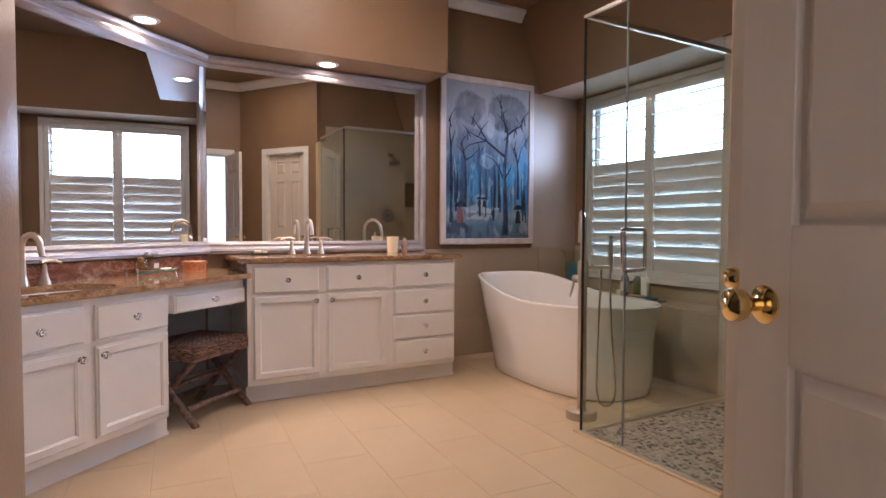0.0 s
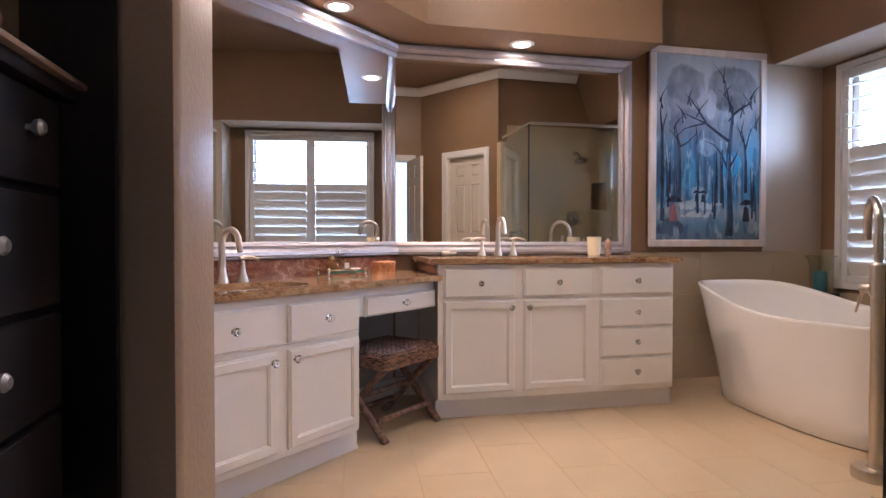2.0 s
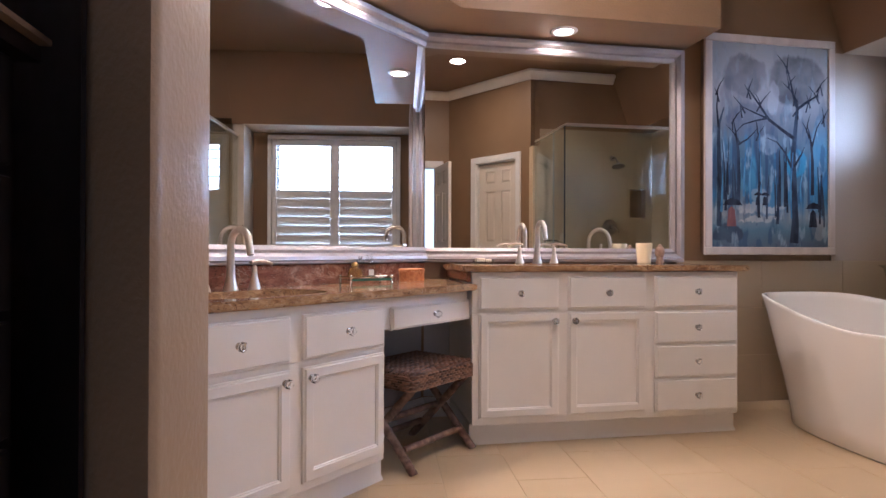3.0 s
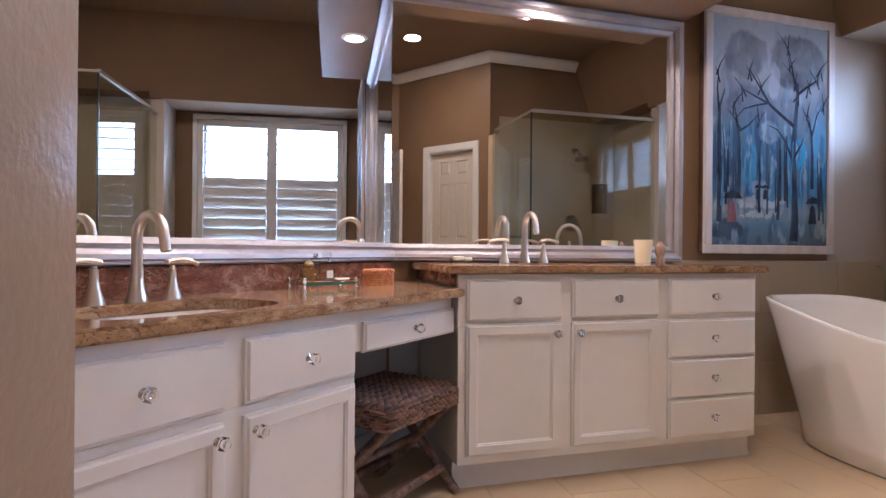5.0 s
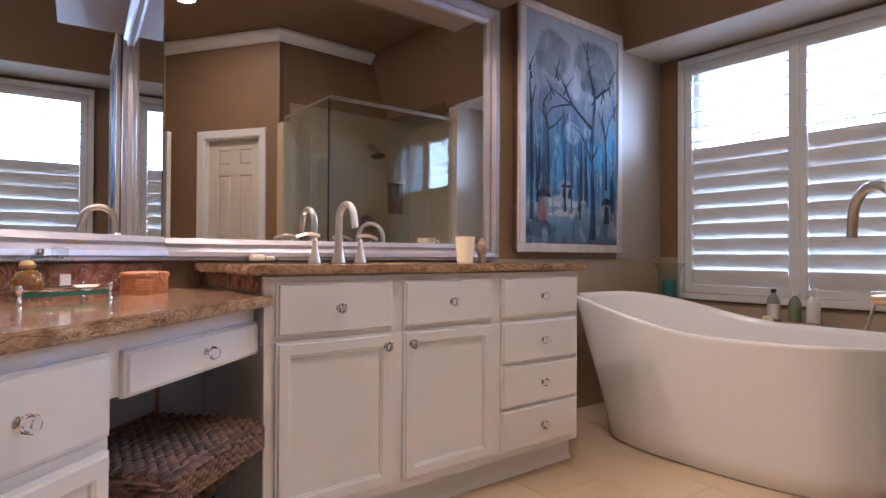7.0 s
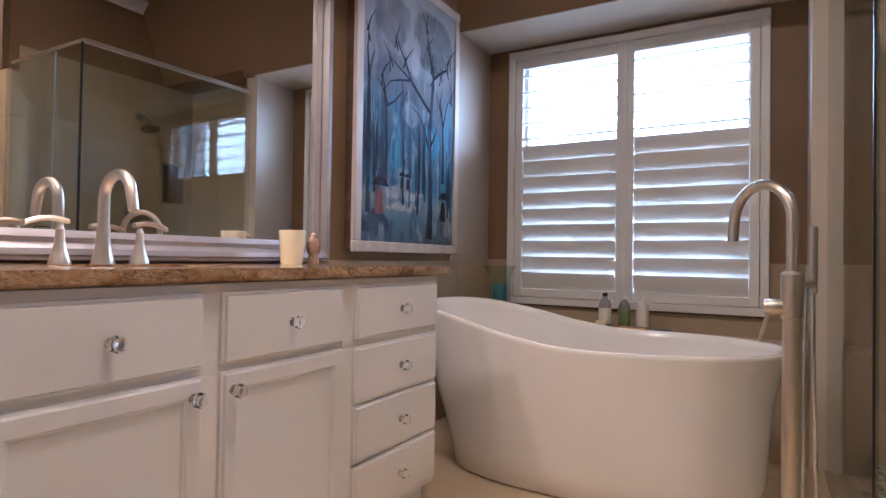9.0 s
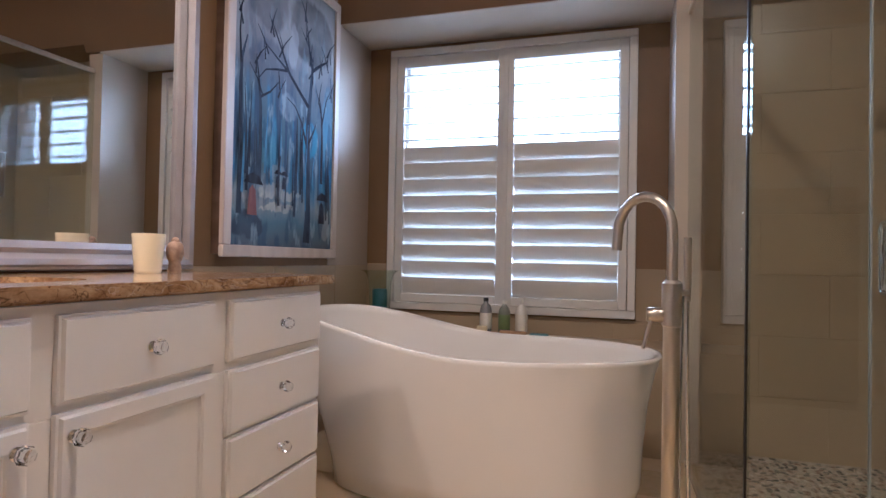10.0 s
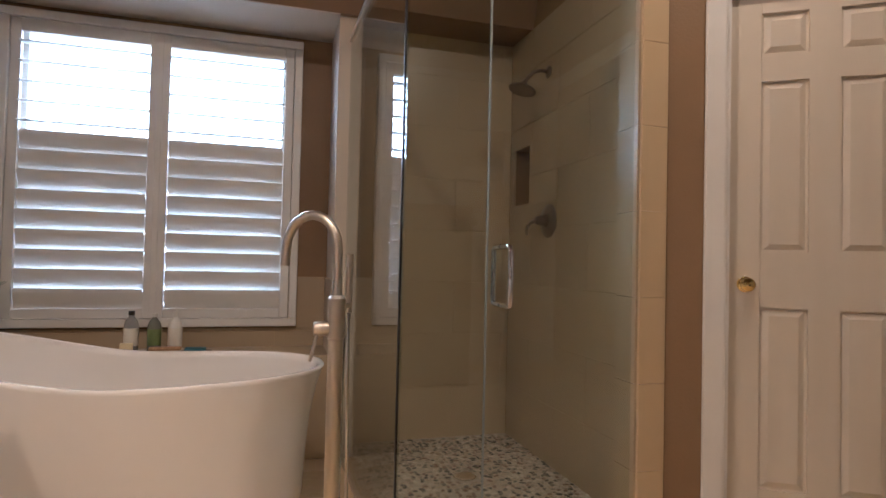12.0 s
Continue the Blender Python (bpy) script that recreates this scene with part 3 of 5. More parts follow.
    return bm


def basin(parent, bx, by, top, ax, ay):
    prof = [(1.02, 0), (1.0, -0.02), (0.93, -0.08), (0.75, -0.125), (0.4, -0.145), (0.08, -0.15), (0.08, -0.16), (0.45, -0.155), (0.8, -0.135), (0.98, -0.08), (1.06, -0.01), (1.06, 0), (1.02, 0)]
    bm = lathe(prof[:-1], 36)
    bmesh.ops.delete(bm, geom=[f for f in bm.faces if len(f.verts) > 4 and f.calc_center_median().z > -0.01], context="FACES_ONLY")
    for v in bm.verts:
        r = math.hypot(v.co.x, v.co.y)
        k = rounded(v.co.x / r, v.co.y / r) if r > 0.3 else 1.0
        v.co = V((bx + ax * k * v.co.x, by + ay * k * v.co.y, top + v.co.z))
    b = part("basin", bm, TUB, parent, "white under-mounted basin")
    part("drain", lathe([(0.02, 0.0), (0.02, 0.004), (0, 0.005)], 20, Matrix.Translation((bx, by, top - 0.151))), NICKEL, b)


wr = thing("worktop", RIGHT, "polished brown and rust veined stone worktop on the vanity", "worktop")
part("slab", basin_worktop(RX0 - 0.045, 2.118 - OX, -0.63, -0.003, 0.866, 0.897, 1.13 - OX, -0.33, 0.205, 0.155), STONE, wr)
basin(wr, 1.13 - OX, -0.33, 0.865, 0.205, 0.155)
wl = thing("worktop", LEFT, "polished brown veined stone worktop at the lower level", "worktop")
part("slab", basin_worktop(LX0, KX1 - 0.015, -0.573, -0.024, 0.776, 0.808, -1.352, -0.335, 0.26, 0.165), STONE, wl)
tri_ = ledge([(KX1 - 0.0155, -0.573), (KX1 - 0.0155, -0.024), (-0.012, -0.024), (-0.008, -0.2)], 0.776, 0.808, 0.004)
part("corner_slab", tri_, STONE, wl)
part("backsplash", box(LX0, -0.012, -0.022, -0.002, 0.80, 0.902, 0.004), RUST, wl, "rust red stone backsplash")
basin(wl, -1.352, -0.335, 0.7755, 0.26, 0.165)
# stone upstand where the higher top steps over the lower one
part("step_panel", box(RX0 - 0.02, RX0 - 0.001, -0.58, -0.006, 0.815, 0.865, 0.002), RUST, wr, "stone riser below the step")

# -- mirrors with silver frames --
FR = [(0.0, 0.0), (0.0, 0.018), (0.02, 0.028), (0.028, 0.022), (0.034, 0.022), (0.05, 0.042), (0.066, 0.045), (0.072, 0.036), (0.08, 0.036), (0.085, 0.02), (0.085, 0.0)]


def frame_bar(p0, p1, inward, mitre0, mitre1):
    """One bar of a mirror frame in the local x-z plane; FR runs from the glass outwards, and stands out along -y."""
    bm = bmesh.new()
    p0, p1, inward = V(p0), V(p1), V(inward)
    d = (p1 - p0).normalized()
    rows = []
    for p, mit in ((p0, mitre0), (p1, -mitre1)):
        rows.append([bm.verts.new(p + inward * (0.085 - o) + d * mit * (0.085 - o) + V((0, -h, 0))) for o, h in FR])
    for i in range(len(FR)):
        j = (i + 1) % len(FR)
        bm.faces.new((rows[0][i], rows[0][j], rows[1][j], rows[1][i]))
    bm.faces.new(rows[0]), bm.faces.new(rows[1])
    bmesh.ops.recalc_face_normals(bm, faces=bm.faces)
    return bm


def wall_mirror(matrix, x0, x1, z0, z1, closed_left, closed_right, label):
    m = thing("wall_mirror", matrix, label, "mirror")
    part("mirror_glass", box(x0 + 0.002, x1 - 0.002, -0.010, -0.004, z0 + 0.01, z1 - 0.01), MIRROR, m, "clear silvered mirror glass", False)
    part("bottom_rail", frame_bar((x0, -0.004, z0), (x1, -0.004, z0), (0, 0, 1), closed_left, closed_right), SILVER, m)
    part("top_rail", frame_bar((x0, -0.004, z1), (x1, -0.004, z1), (0, 0, -1), closed_left, closed_right), SILVER, m)
    if closed_left:
        part("side_rail", frame_bar((x0, -0.004, z0), (x0, -0.004, z1), (1, 0, 0), 1, 1), SILVER, m)
    if closed_right:
        part("side_rail", frame_bar((x1, -0.004, z0), (x1, -0.004, z1), (-1, 0, 0), 1, 1), SILVER, m)
    return m


wall_mirror(RIGHT, 0.004, 2.125 - OX, 0.902, 2.243, 0, 1, "large wall mirror in a silver moulded frame over the vanity")
wall_mirror(LEFT, -1.836, -0.004, 0.904, 2.243, 1, 0, "large wall mirror in a silver frame on the diagonal wall")

# -- recessed lamps --
for n, (x, y) in enumerate(((0.10, 3.53), (1.268, 3.885))):
    l = thing("recessed_light", pose(x, y, SOF), "round recessed ceiling lamp with a white ring, lit", "ceiling light", "recessed lamps")
    part("ring", lathe([(0.052, -0.001), (0.056, -0.007), (0.075, -0.005), (0.080, -0.001)], 32), RING, l)
    part("lens", lathe([(0, -0.0065), (0.03, -0.006), (0.046, -0.004), (0.053, -0.001)], 28), LAMPGLOW, l, "glowing warm lamp lens")
    lamp("recessed_lamp", "AREA", pose(x, y, SOF - 0.009), 9, (1.0, 0.70, 0.43), 0.10, spread=150)
# the lamp at y 2.72 is unseen, added to warm the floor and tub
for x, y in ((1.21, 1.37), (1.21, 2.72)):
    l = thing("recessed_light", pose(x, y, CZ), "round recessed ceiling lamp with a white ring, lit", "ceiling light", "recessed lamps")
    part("ring", lathe([(0.052, -0.001), (0.056, -0.007), (0.075, -0.005), (0.080, -0.001)], 32), RING, l)
    part("lens", lathe([(0, -0.0065), (0.03, -0.006), (0.046, -0.004), (0.053, -0.001)], 28), LAMPGLOW, l, "glowing warm lamp lens")
    lamp("recessed_lamp", "AREA", pose(x, y, CZ - 0.009), 11 if y < 2 else 18, (1.0, 0.715, 0.43), 0.15)

# -- window with plantation shutters --
win = thing("window_1", pose(0, 0, 0), "white wooden window with two shuttered leaves", "window", "", "structure")
fo = bmesh.new()
for b in ((EX + 0.06, EX + 0.12, WY0, WY1, WZ0, WZ0 + 0.05), (EX + 0.06, EX + 0.12, WY0, WY1, WZ1 - 0.05, WZ1), (EX + 0.06, EX + 0.12, WY0, WY0 + 0.05, WZ0 + 0.05, WZ1 - 0.05),
          (EX + 0.06, EX + 0.12, WY1 - 0.05, WY1, WZ0 + 0.05, WZ1 - 0.05)):
    box(*b, bm=fo)
part("window_frame", fo, TRIM, win)
part("meeting_rail", box(EX + 0.065, EX + 0.11, WY0 + 0.05, WY1 - 0.05, 1.45, 1.49), TRIM, win)
pane = part("pane", box(EX + 0.086, EX + 0.09, WY0 + 0.05, WY1 - 0.05, WZ0 + 0.05, WZ1 - 0.05), PANE, win, "clear window glass")
pane.visible_shadow = False

sh = thing("plantation_shutters", pose(0, 0, 0), "white louvred plantation shutters, upper slats open and lower slats nearly closed", "shutters")
FY0, FY1, FZ0, FZ1 = 2.402, 3.890, 0.645, 2.272
fr = bmesh.new()
for b in ((EX - 0.045, EX + 0.01, FY0, FY1, FZ0, FZ0 + 0.045), (EX - 0.045, EX + 0.01, FY0, FY1, FZ1 - 0.045, FZ1), (EX - 0.045, EX + 0.01, FY0, FY0 + 0.045, FZ0 + 0.045, FZ1 - 0.045),
          (EX - 0.045, EX + 0.01, FY1 - 0.045, FY1, FZ0 + 0.045, FZ1 - 0.045)):
    box(*b, bevel=0.004, bm=fr)
part("frame", fr, SHUT, sh)
MIDY = 3.148
for y0, y1 in ((FY0 + 0.047, MIDY - 0.002), (MIDY + 0.002, FY1 - 0.047)):
    leaf = part("shutter_leaf", box(EX - 0.03, EX, y0, y0 + 0.048, FZ0 + 0.047, FZ1 - 0.047, 0.003), SHUT, sh)
    part("stile", box(EX - 0.03, EX, y1 - 0.048, y1, FZ0 + 0.047, FZ1 - 0.047, 0.003), SHUT, leaf)
    part("bottom_rail", box(EX - 0.03, EX, y0 + 0.048, y1 - 0.048, FZ0 + 0.047, 0.742, 0.003), SHUT, leaf)
    part("top_rail", box(EX - 0.03, EX, y0 + 0.048, y1 - 0.048, 2.158, FZ1 - 0.047, 0.003), SHUT, leaf)
    # louvre: a flat ellipse in section
    lb = bmesh.new()
    NL = 10
    ends = []
    for yy in (y0 + 0.050, y1 - 0.050):
        ends.append([lb.verts.new((0.0565 * math.cos(2 * math.pi * k / NL), yy, 0.0075 * math.sin(2 * math.pi * k / NL))) for k in range(NL)])
    lb.faces.new(ends[0]), lb.faces.new(ends[1])
    for k in range(NL):
        lb.faces.new((ends[0][k], ends[0][(k + 1) % NL], ends[1][(k + 1) % NL], ends[1][k]))
    bmesh.ops.recalc_face_normals(lb, faces=lb.faces)
    me = bpy.data.meshes.new("louvre")
    lb.to_mesh(me)
    lb.free()
    me.materials.append(SHUT)
    smooth(me, 60)
    pitch = (2.158 - 0.742) / 14
    for i in range(14):
        z = 0.742 + pitch * (i + 0.5)
        tilt = 9 if i >= 9 else (-78 if i >= 7 else -71)
        piece("louvre", me, leaf, Matrix.Translation((EX - 0.012, 0, z)) @ pose(0, 0, 0, 0, -tilt, 0))

part("astragal", box(EX - 0.036, EX - 0.0305, MIDY - 0.015, MIDY + 0.015, FZ0 + 0.047, FZ1 - 0.047, 0.002), SHUT, sh)

# -- garden and daylight beyond the windows --
structure("backdrop", box(14, 14.1, -14, 18, -0.4, 11), GLOW, "bright hazy sky beyond the garden", "sky")
structure("backdrop", box(-8, 12, -14.1, -14, -0.4, 11), FARGLOW, "bright hazy sky beyond the far window", "sky")
structure("ground", box(-40, 60, -60, 60, -0.5, -0.35), mat("lawn", (0.05, 0.09, 0.03), 0.9, second=(0.09, 0.13, 0.05), scale=2), "grassy garden ground outside", "ground")


def shrub(x, y, h, r, seed):
    rnd = random.Random(seed)
    t = thing("garden_tree", pose(x, y, -0.35), "leafy green garden tree outside the window", "tree")
    part("trunk", tube([(0, 0, 0), (0.05, 0.02, h * 0.3), (0.0, 0.05, h * 0.6)], [0.09, 0.07, 0.03], 8), DARKEDGE, t)
    bm = bmesh.new()
    for _ in range(900):
        u, w = rnd.uniform(0, 2 * math.pi), rnd.uniform(-1, 1)
        q = rnd.random() ** 0.4 * r
        c = V((q * math.cos(u) * math.sqrt(1 - w * w), q * math.sin(u) * math.sqrt(1 - w * w), h * 0.65 + 0.55 * h * 0.6 * w * rnd.random() ** 0.3))
        s = rnd.uniform(0.06, 0.13)
        e = Euler((rnd.uniform(0, 6), rnd.uniform(0, 6), rnd.uniform(0, 6))).to_matrix()
        vs = [bm.verts.new(c + e @ V(p) * s) for p in ((-1, 0, 0), (0, -0.5, 0.12), (1, 0, 0), (0, 0.5, 0.12))]
        bm.faces.new(vs)
    part("crown", bm, LEAF, t, "", False)


shrub(8.2, 8.3, 2.6, 1.4, 3)
shrub(8.6, 10.6, 2.7, 1.5, 5)
shrub(7.9, 12.6, 2.5, 1.4, 9)

# -- picture --
PX0, PX1, PZ0, PZ1 = 2.244, 3.188, 0.951, 2.352
pic = thing("picture", pose(0, NY, 0), "framed blue and grey painting of bare trees and umbrellas", "painting")
PD = 0.06
# dark brown sides hold the shadow along the frame's edge
part("canvas_box", box(PX0 + 0.012, PX1 - 0.012, -PD + 0.006, -0.004, PZ0 + 0.012, PZ1 - 0.012), DARKEDGE, pic, "sides coloured dark for the shadow beside the frame")
for nm, b in (("frame_bar", (PX0, PX1, PZ0, PZ0 + 0.05)), ("frame_bar", (PX0, PX1, PZ1 - 0.05, PZ1)), ("frame_bar", (PX0, PX0 + 0.05, PZ0 + 0.05, PZ1 - 0.05)),
              ("frame_bar", (PX1 - 0.05, PX1, PZ0 + 0.05, PZ1 - 0.05))):
    part(nm, box(b[0], b[1], -PD - 0.012, -PD + 0.012, b[2], b[3], 0.004), WHITEWASH, pic)
CW, CH = PX1 - PX0 - 0.1, PZ1 - PZ0 - 0.1


def paint(name, c1, c2, scale=5, third=None):
    return mat(name, c1, 0.8, second=c2, scale=scale, detail=8, spec=0.2, bump=0.25, bump_scale=35, contrast=(0.38, 0.66), stretch=(2.0, 1, 0.8))


def canvas_paint():
    """A misty park in thin washes: a ground that changes with height, upright streaks and soft-edged patches."""
    m = mat("painted_canvas", (0.3, 0.33, 0.38), 0.75, spec=0.25, bump=0.25, bump_scale=45)
    nt, nodes = m.node_tree, m.node_tree.nodes

    def node(kind, **sockets):
        n = nodes.new(kind)
        for k, v in sockets.items():
            n.inputs[int(k[1:])].default_value = v
        return n

    def calc(op, a, b, c=None):
        n = nodes.new("ShaderNodeMath")
        n.operation = op
        for i, v in enumerate((a, b, c)):
            if v is None:
                continue
            if isinstance(v, (int, float)):
                n.inputs[i].default_value = v
            else:
                nt.links.new(v, n.inputs[i])
        return n.outputs[0]

    def noise(scale, detail, stretch, seed):
        mp = nodes.new("ShaderNodeMapping")
        mp.inputs["Scale"].default_value, mp.inputs["Location"].default_value = stretch, (seed, 0, seed)
        nt.links.new(tc.outputs["Object"], mp.inputs[0])
        n = nodes.new("ShaderNodeTexNoise")
        n.inputs["Scale"].default_value, n.inputs["Detail"].default_value = scale, detail
        nt.links.new(mp.outputs[0], n.inputs["Vector"])
        return n.outputs[0]

    def mixed(f, c1, c2):
        n = nodes.new("ShaderNodeMix")
        n.data_type = "RGBA"
        for i, v in ((0, f), (6, c1), (7, c2)):
            if isinstance(v, tuple):
                n.inputs[i].default_value = (*v, 1)
            else:
                nt.links.new(v, n.inputs[i])
        return n.outputs[2]

    def between(x, lo, hi):
        n = nodes.new("ShaderNodeMapRange")
        n.interpolation_type = "SMOOTHSTEP"
        n.inputs["From Min"].default_value, n.inputs["From Max"].default_value = lo, hi
        nt.links.new(x, n.inputs[0])
        return n.outputs[0]

    tc = nodes.new("ShaderNodeTexCoord")
    sep = nodes.new("ShaderNodeSeparateXYZ")
    nt.links.new(tc.outputs["Object"], sep.inputs[0])
    cloud, fine, streak, wide = noise(7, 6, (1, 1, 1), 3), noise(38, 5, (1, 1, 0.6), 8), noise(26, 3, (1, 1, 0.06), 5), noise(9, 3, (1, 1, 0.12), 11)
    u = calc("MULTIPLY_ADD", sep.outputs["X"], 1 / CW, -(PX0 + 0.05) / CW)
    v = calc("MULTIPLY_ADD", sep.outputs["Z"], 1 / CH, -(PZ0 + 0.05) / CH)
    u = calc("MULTIPLY_ADD", calc("SUBTRACT", cloud, 0.5), 0.10, u)
    v = calc("MULTIPLY_ADD", calc("SUBTRACT", cloud, 0.5), 0.07, calc("MULTIPLY_ADD", calc("SUBTRACT", fine, 0.5), 0.035, v))
    r = nodes.new("ShaderNodeValToRGB")
    els = r.color_ramp.elements
    els[0].position, els[0].color = 0.0, (0.10, 0.125, 0.17, 1)
    els[1].position, els[1].color = 1.0, (0.30, 0.315, 0.335, 1)
    for p, c in ((0.09, (0.10, 0.18, 0.235)), (0.16, (0.27, 0.30, 0.31)), (0.24, (0.15, 0.21, 0.25)), (0.36, (0.06, 0.125, 0.185)), (0.48, (0.09, 0.145, 0.195)), (0.60, (0.155, 0.17, 0.20)),
                 (0.80, (0.35, 0.345, 0.35))):
        els.new(p).color = (*c, 1)
    nt.links.new(v, r.inputs[0])
    col = r.outputs[0]
    # upright washes of slate and clear blue among the trunks
    band = calc("MULTIPLY", between(v, 0.10, 0.24), between(calc("SUBTRACT", 1.0, v), 0.36, 0.55))
    col = mixed(calc("MULTIPLY", between(streak, 0.49, 0.56), calc("MULTIPLY", band, 0.85)), col, (0.04, 0.07, 0.13))
    col = mixed(calc("MULTIPLY", between(wide, 0.5, 0.6), calc("MULTIPLY", band, 0.7)), col, (0.05, 0.22, 0.40))
    # soft patches: crowns, clearing, path, pools
    for pu, pv, ru, rv, c, k in ((0.72, 0.83, 0.25, 0.125, (0.075, 0.075, 0.085), 0.9), (0.27, 0.84, 0.17, 0.11, (0.10, 0.10, 0.115), 0.8), (0.20, 0.74, 0.13, 0.10, (0.16, 0.16, 0.19), 0.6),
                                 (0.33, 0.62, 0.20, 0.09, (0.12, 0.13, 0.175), 0.75), (0.52, 0.74, 0.05, 0.08, (0.42, 0.42, 0.46), 0.6), (0.47, 0.50, 0.09, 0.05, (0.36, 0.40, 0.45), 0.5),
                                 (0.42, 0.19, 0.20, 0.022, (0.55, 0.54, 0.50), 0.75), (0.42, 0.14, 0.17, 0.016, (0.50, 0.48, 0.43), 0.75), (0.40, 0.245, 0.10, 0.04, (0.42, 0.45, 0.47), 0.6),
                                 (0.72, 0.42, 0.10, 0.07, (0.05, 0.27, 0.44), 0.75), (0.30, 0.36, 0.08, 0.09, (0.10, 0.27, 0.38), 0.6), (0.15, 0.07, 0.13, 0.05, (0.04, 0.05, 0.085), 0.9),
                                 (0.93, 0.5, 0.08, 0.16, (0.13, 0.26, 0.36), 0.6), (0.92, 0.10, 0.07, 0.07, (0.36, 0.36, 0.36), 0.6)):
        du, dv = calc("MULTIPLY_ADD", u, 1 / ru, -pu / ru), calc("MULTIPLY_ADD", v, 1 / rv, -pv / rv)
        d = calc("SQRT", calc("ADD", calc("MULTIPLY", du, du), calc("MULTIPLY", dv, dv)), None)
        f = calc("MULTIPLY", between(calc("SUBTRACT", 1.6, d), 0.50, 0.72), k)
        col = mixed(calc("MULTIPLY", f, calc("MULTIPLY_ADD", between(cloud, 0.3, 0.7), 0.45, 0.55)), col, c)
    # loose dry-brush marks, dark and pale, over everything
    dry, chalk = noise(16, 4, (1, 1, 0.35), 21), noise(20, 4, (1, 1, 0.3), 33)
    low = between(calc("SUBTRACT", 1.0, v), 0.15, 0.6)
    col = mixed(calc("MULTIPLY", between(dry, 0.53, 0.62), calc("MULTIPLY_ADD", low, 0.5, 0.15)), col, (0.045, 0.085, 0.15))
    col = mixed(calc("MULTIPLY", between(chalk, 0.56, 0.66), calc("MULTIPLY_ADD", low, 0.3, 0.15)), col, (0.36, 0.46, 0.52))
    nt.links.new(col, nodes["Principled BSDF"].inputs["Base Color"])
    return m


part("canvas", box(PX0 + 0.05, PX1 - 0.05, -PD - 0.002, -PD + 0.008, PZ0 + 0.05, PZ1 - 0.05), canvas_paint(), pic, "misty blue and grey painted ground", False)
P_DARK = paint("painted_dark_blue", (0.014, 0.016, 0.026), (0.040, 0.048, 0.070), 12)
P_MID = paint("painted_slate_blue", (0.022, 0.030, 0.050), (0.055, 0.075, 0.11), 9)
P_PALE = paint("painted_pale_wash", (0.36, 0.40, 0.45), (0.52, 0.54, 0.56), 6)
P_GREY = paint("painted_grey_haze", (0.10, 0.10, 0.125), (0.24, 0.24, 0.27), 4)
P_BLUE = paint("painted_bright_blue", (0.05, 0.15, 0.30), (0.13, 0.30, 0.44), 8)
P_RED = paint("painted_rust_red", (0.20, 0.09, 0.09), (0.28, 0.13, 0.12), 14)
layer = [0.0]


def daub(name, pts, material, lift=0.0):
    """A flat shape of paint on the canvas; points are shares of its width and height."""
    layer[0] += 1
    y = -PD - 0.0025 - 0.00008 * layer[0]
    bm = bmesh.new()
    bm.faces.new([bm.verts.new((PX0 + 0.05 + CW * u, y, PZ0 + 0.05 + CH * v)) for u, v in pts])
    bmesh.ops.triangulate(bm, faces=bm.faces)
    return part(name, bm, material, pic, "", False)


def stroke(name, pts, widths, material):
    """A tapering brush stroke."""
    layer[0] += 1
    y = -PD - 0.0025 - 0.00008 * layer[0]
    bm = bmesh.new()
    P = [V((PX0 + 0.05 + CW * u, 0, PZ0 + 0.05 + CH * v)) for u, v in pts]
    Lr = []
    for i, p in enumerate(P):
        d = P[min(i + 1, len(P) - 1)] - P[max(i - 1, 0)]
        s = V((-d.z, 0, d.x)).normalized() * widths[i] * CW / 2
        Lr.append((bm.verts.new(p + s + V((0, y, 0))), bm.verts.new(p - s + V((0, y, 0)))))
    for a, b in zip(Lr, Lr[1:]):
        bm.faces.new((a[0], a[1], b[1], b[0]))
    return part(name, bm, material, pic, "", False)


def oval(u, v, ru, rv, n=22, cut=0.0):
    return [(u + ru * math.cos(2 * math.pi * i / n), v + rv * math.sin(2 * math.pi * i / n)) for i in range(n)]



stroke("tree_trunk", [(0.70, 0.02), (0.71, 0.12), (0.70, 0.25), (0.695, 0.36), (0.69, 0.46), (0.705, 0.55), (0.72, 0.64), (0.73, 0.70)], [0.075, 0.062, 0.055, 0.05, 0.044, 0.036, 0.03, 0.026], P_MID)
stroke("branch", [(0.73, 0.69), (0.69, 0.76), (0.67, 0.82), (0.63, 0.9)], [0.026, 0.018, 0.012, 0.005], P_DARK)
stroke("branch", [(0.73, 0.69), (0.82, 0.73), (0.9, 0.76), (0.93, 0.81)], [0.024, 0.018, 0.01, 0.004], P_DARK)
stroke("branch", [(0.70, 0.54), (0.6, 0.58), (0.48, 0.63), (0.4, 0.70), (0.3, 0.78)], [0.03, 0.024, 0.022, 0.016, 0.006], P_DARK)
stroke("branch", [(0.47, 0.635), (0.36, 0.66), (0.24, 0.69)], [0.016, 0.012, 0.005], P_DARK)
stroke("branch", [(0.46, 0.635), (0.36, 0.62), (0.26, 0.60), (0.2, 0.56)], [0.016, 0.012, 0.009, 0.005], P_DARK)
stroke("branch", [(0.69, 0.38), (0.62, 0.47), (0.55, 0.52), (0.46, 0.54)], [0.024, 0.015, 0.01, 0.004], P_DARK)
stroke("branch", [(0.70, 0.40), (0.76, 0.46), (0.79, 0.5)], [0.022, 0.012, 0.004], P_DARK)
stroke("tree_trunk", [(0.06, 0.1), (0.065, 0.3), (0.055, 0.5), (0.06, 0.6), (0.1, 0.68)], [0.04, 0.036, 0.03, 0.022, 0.006], P_MID)
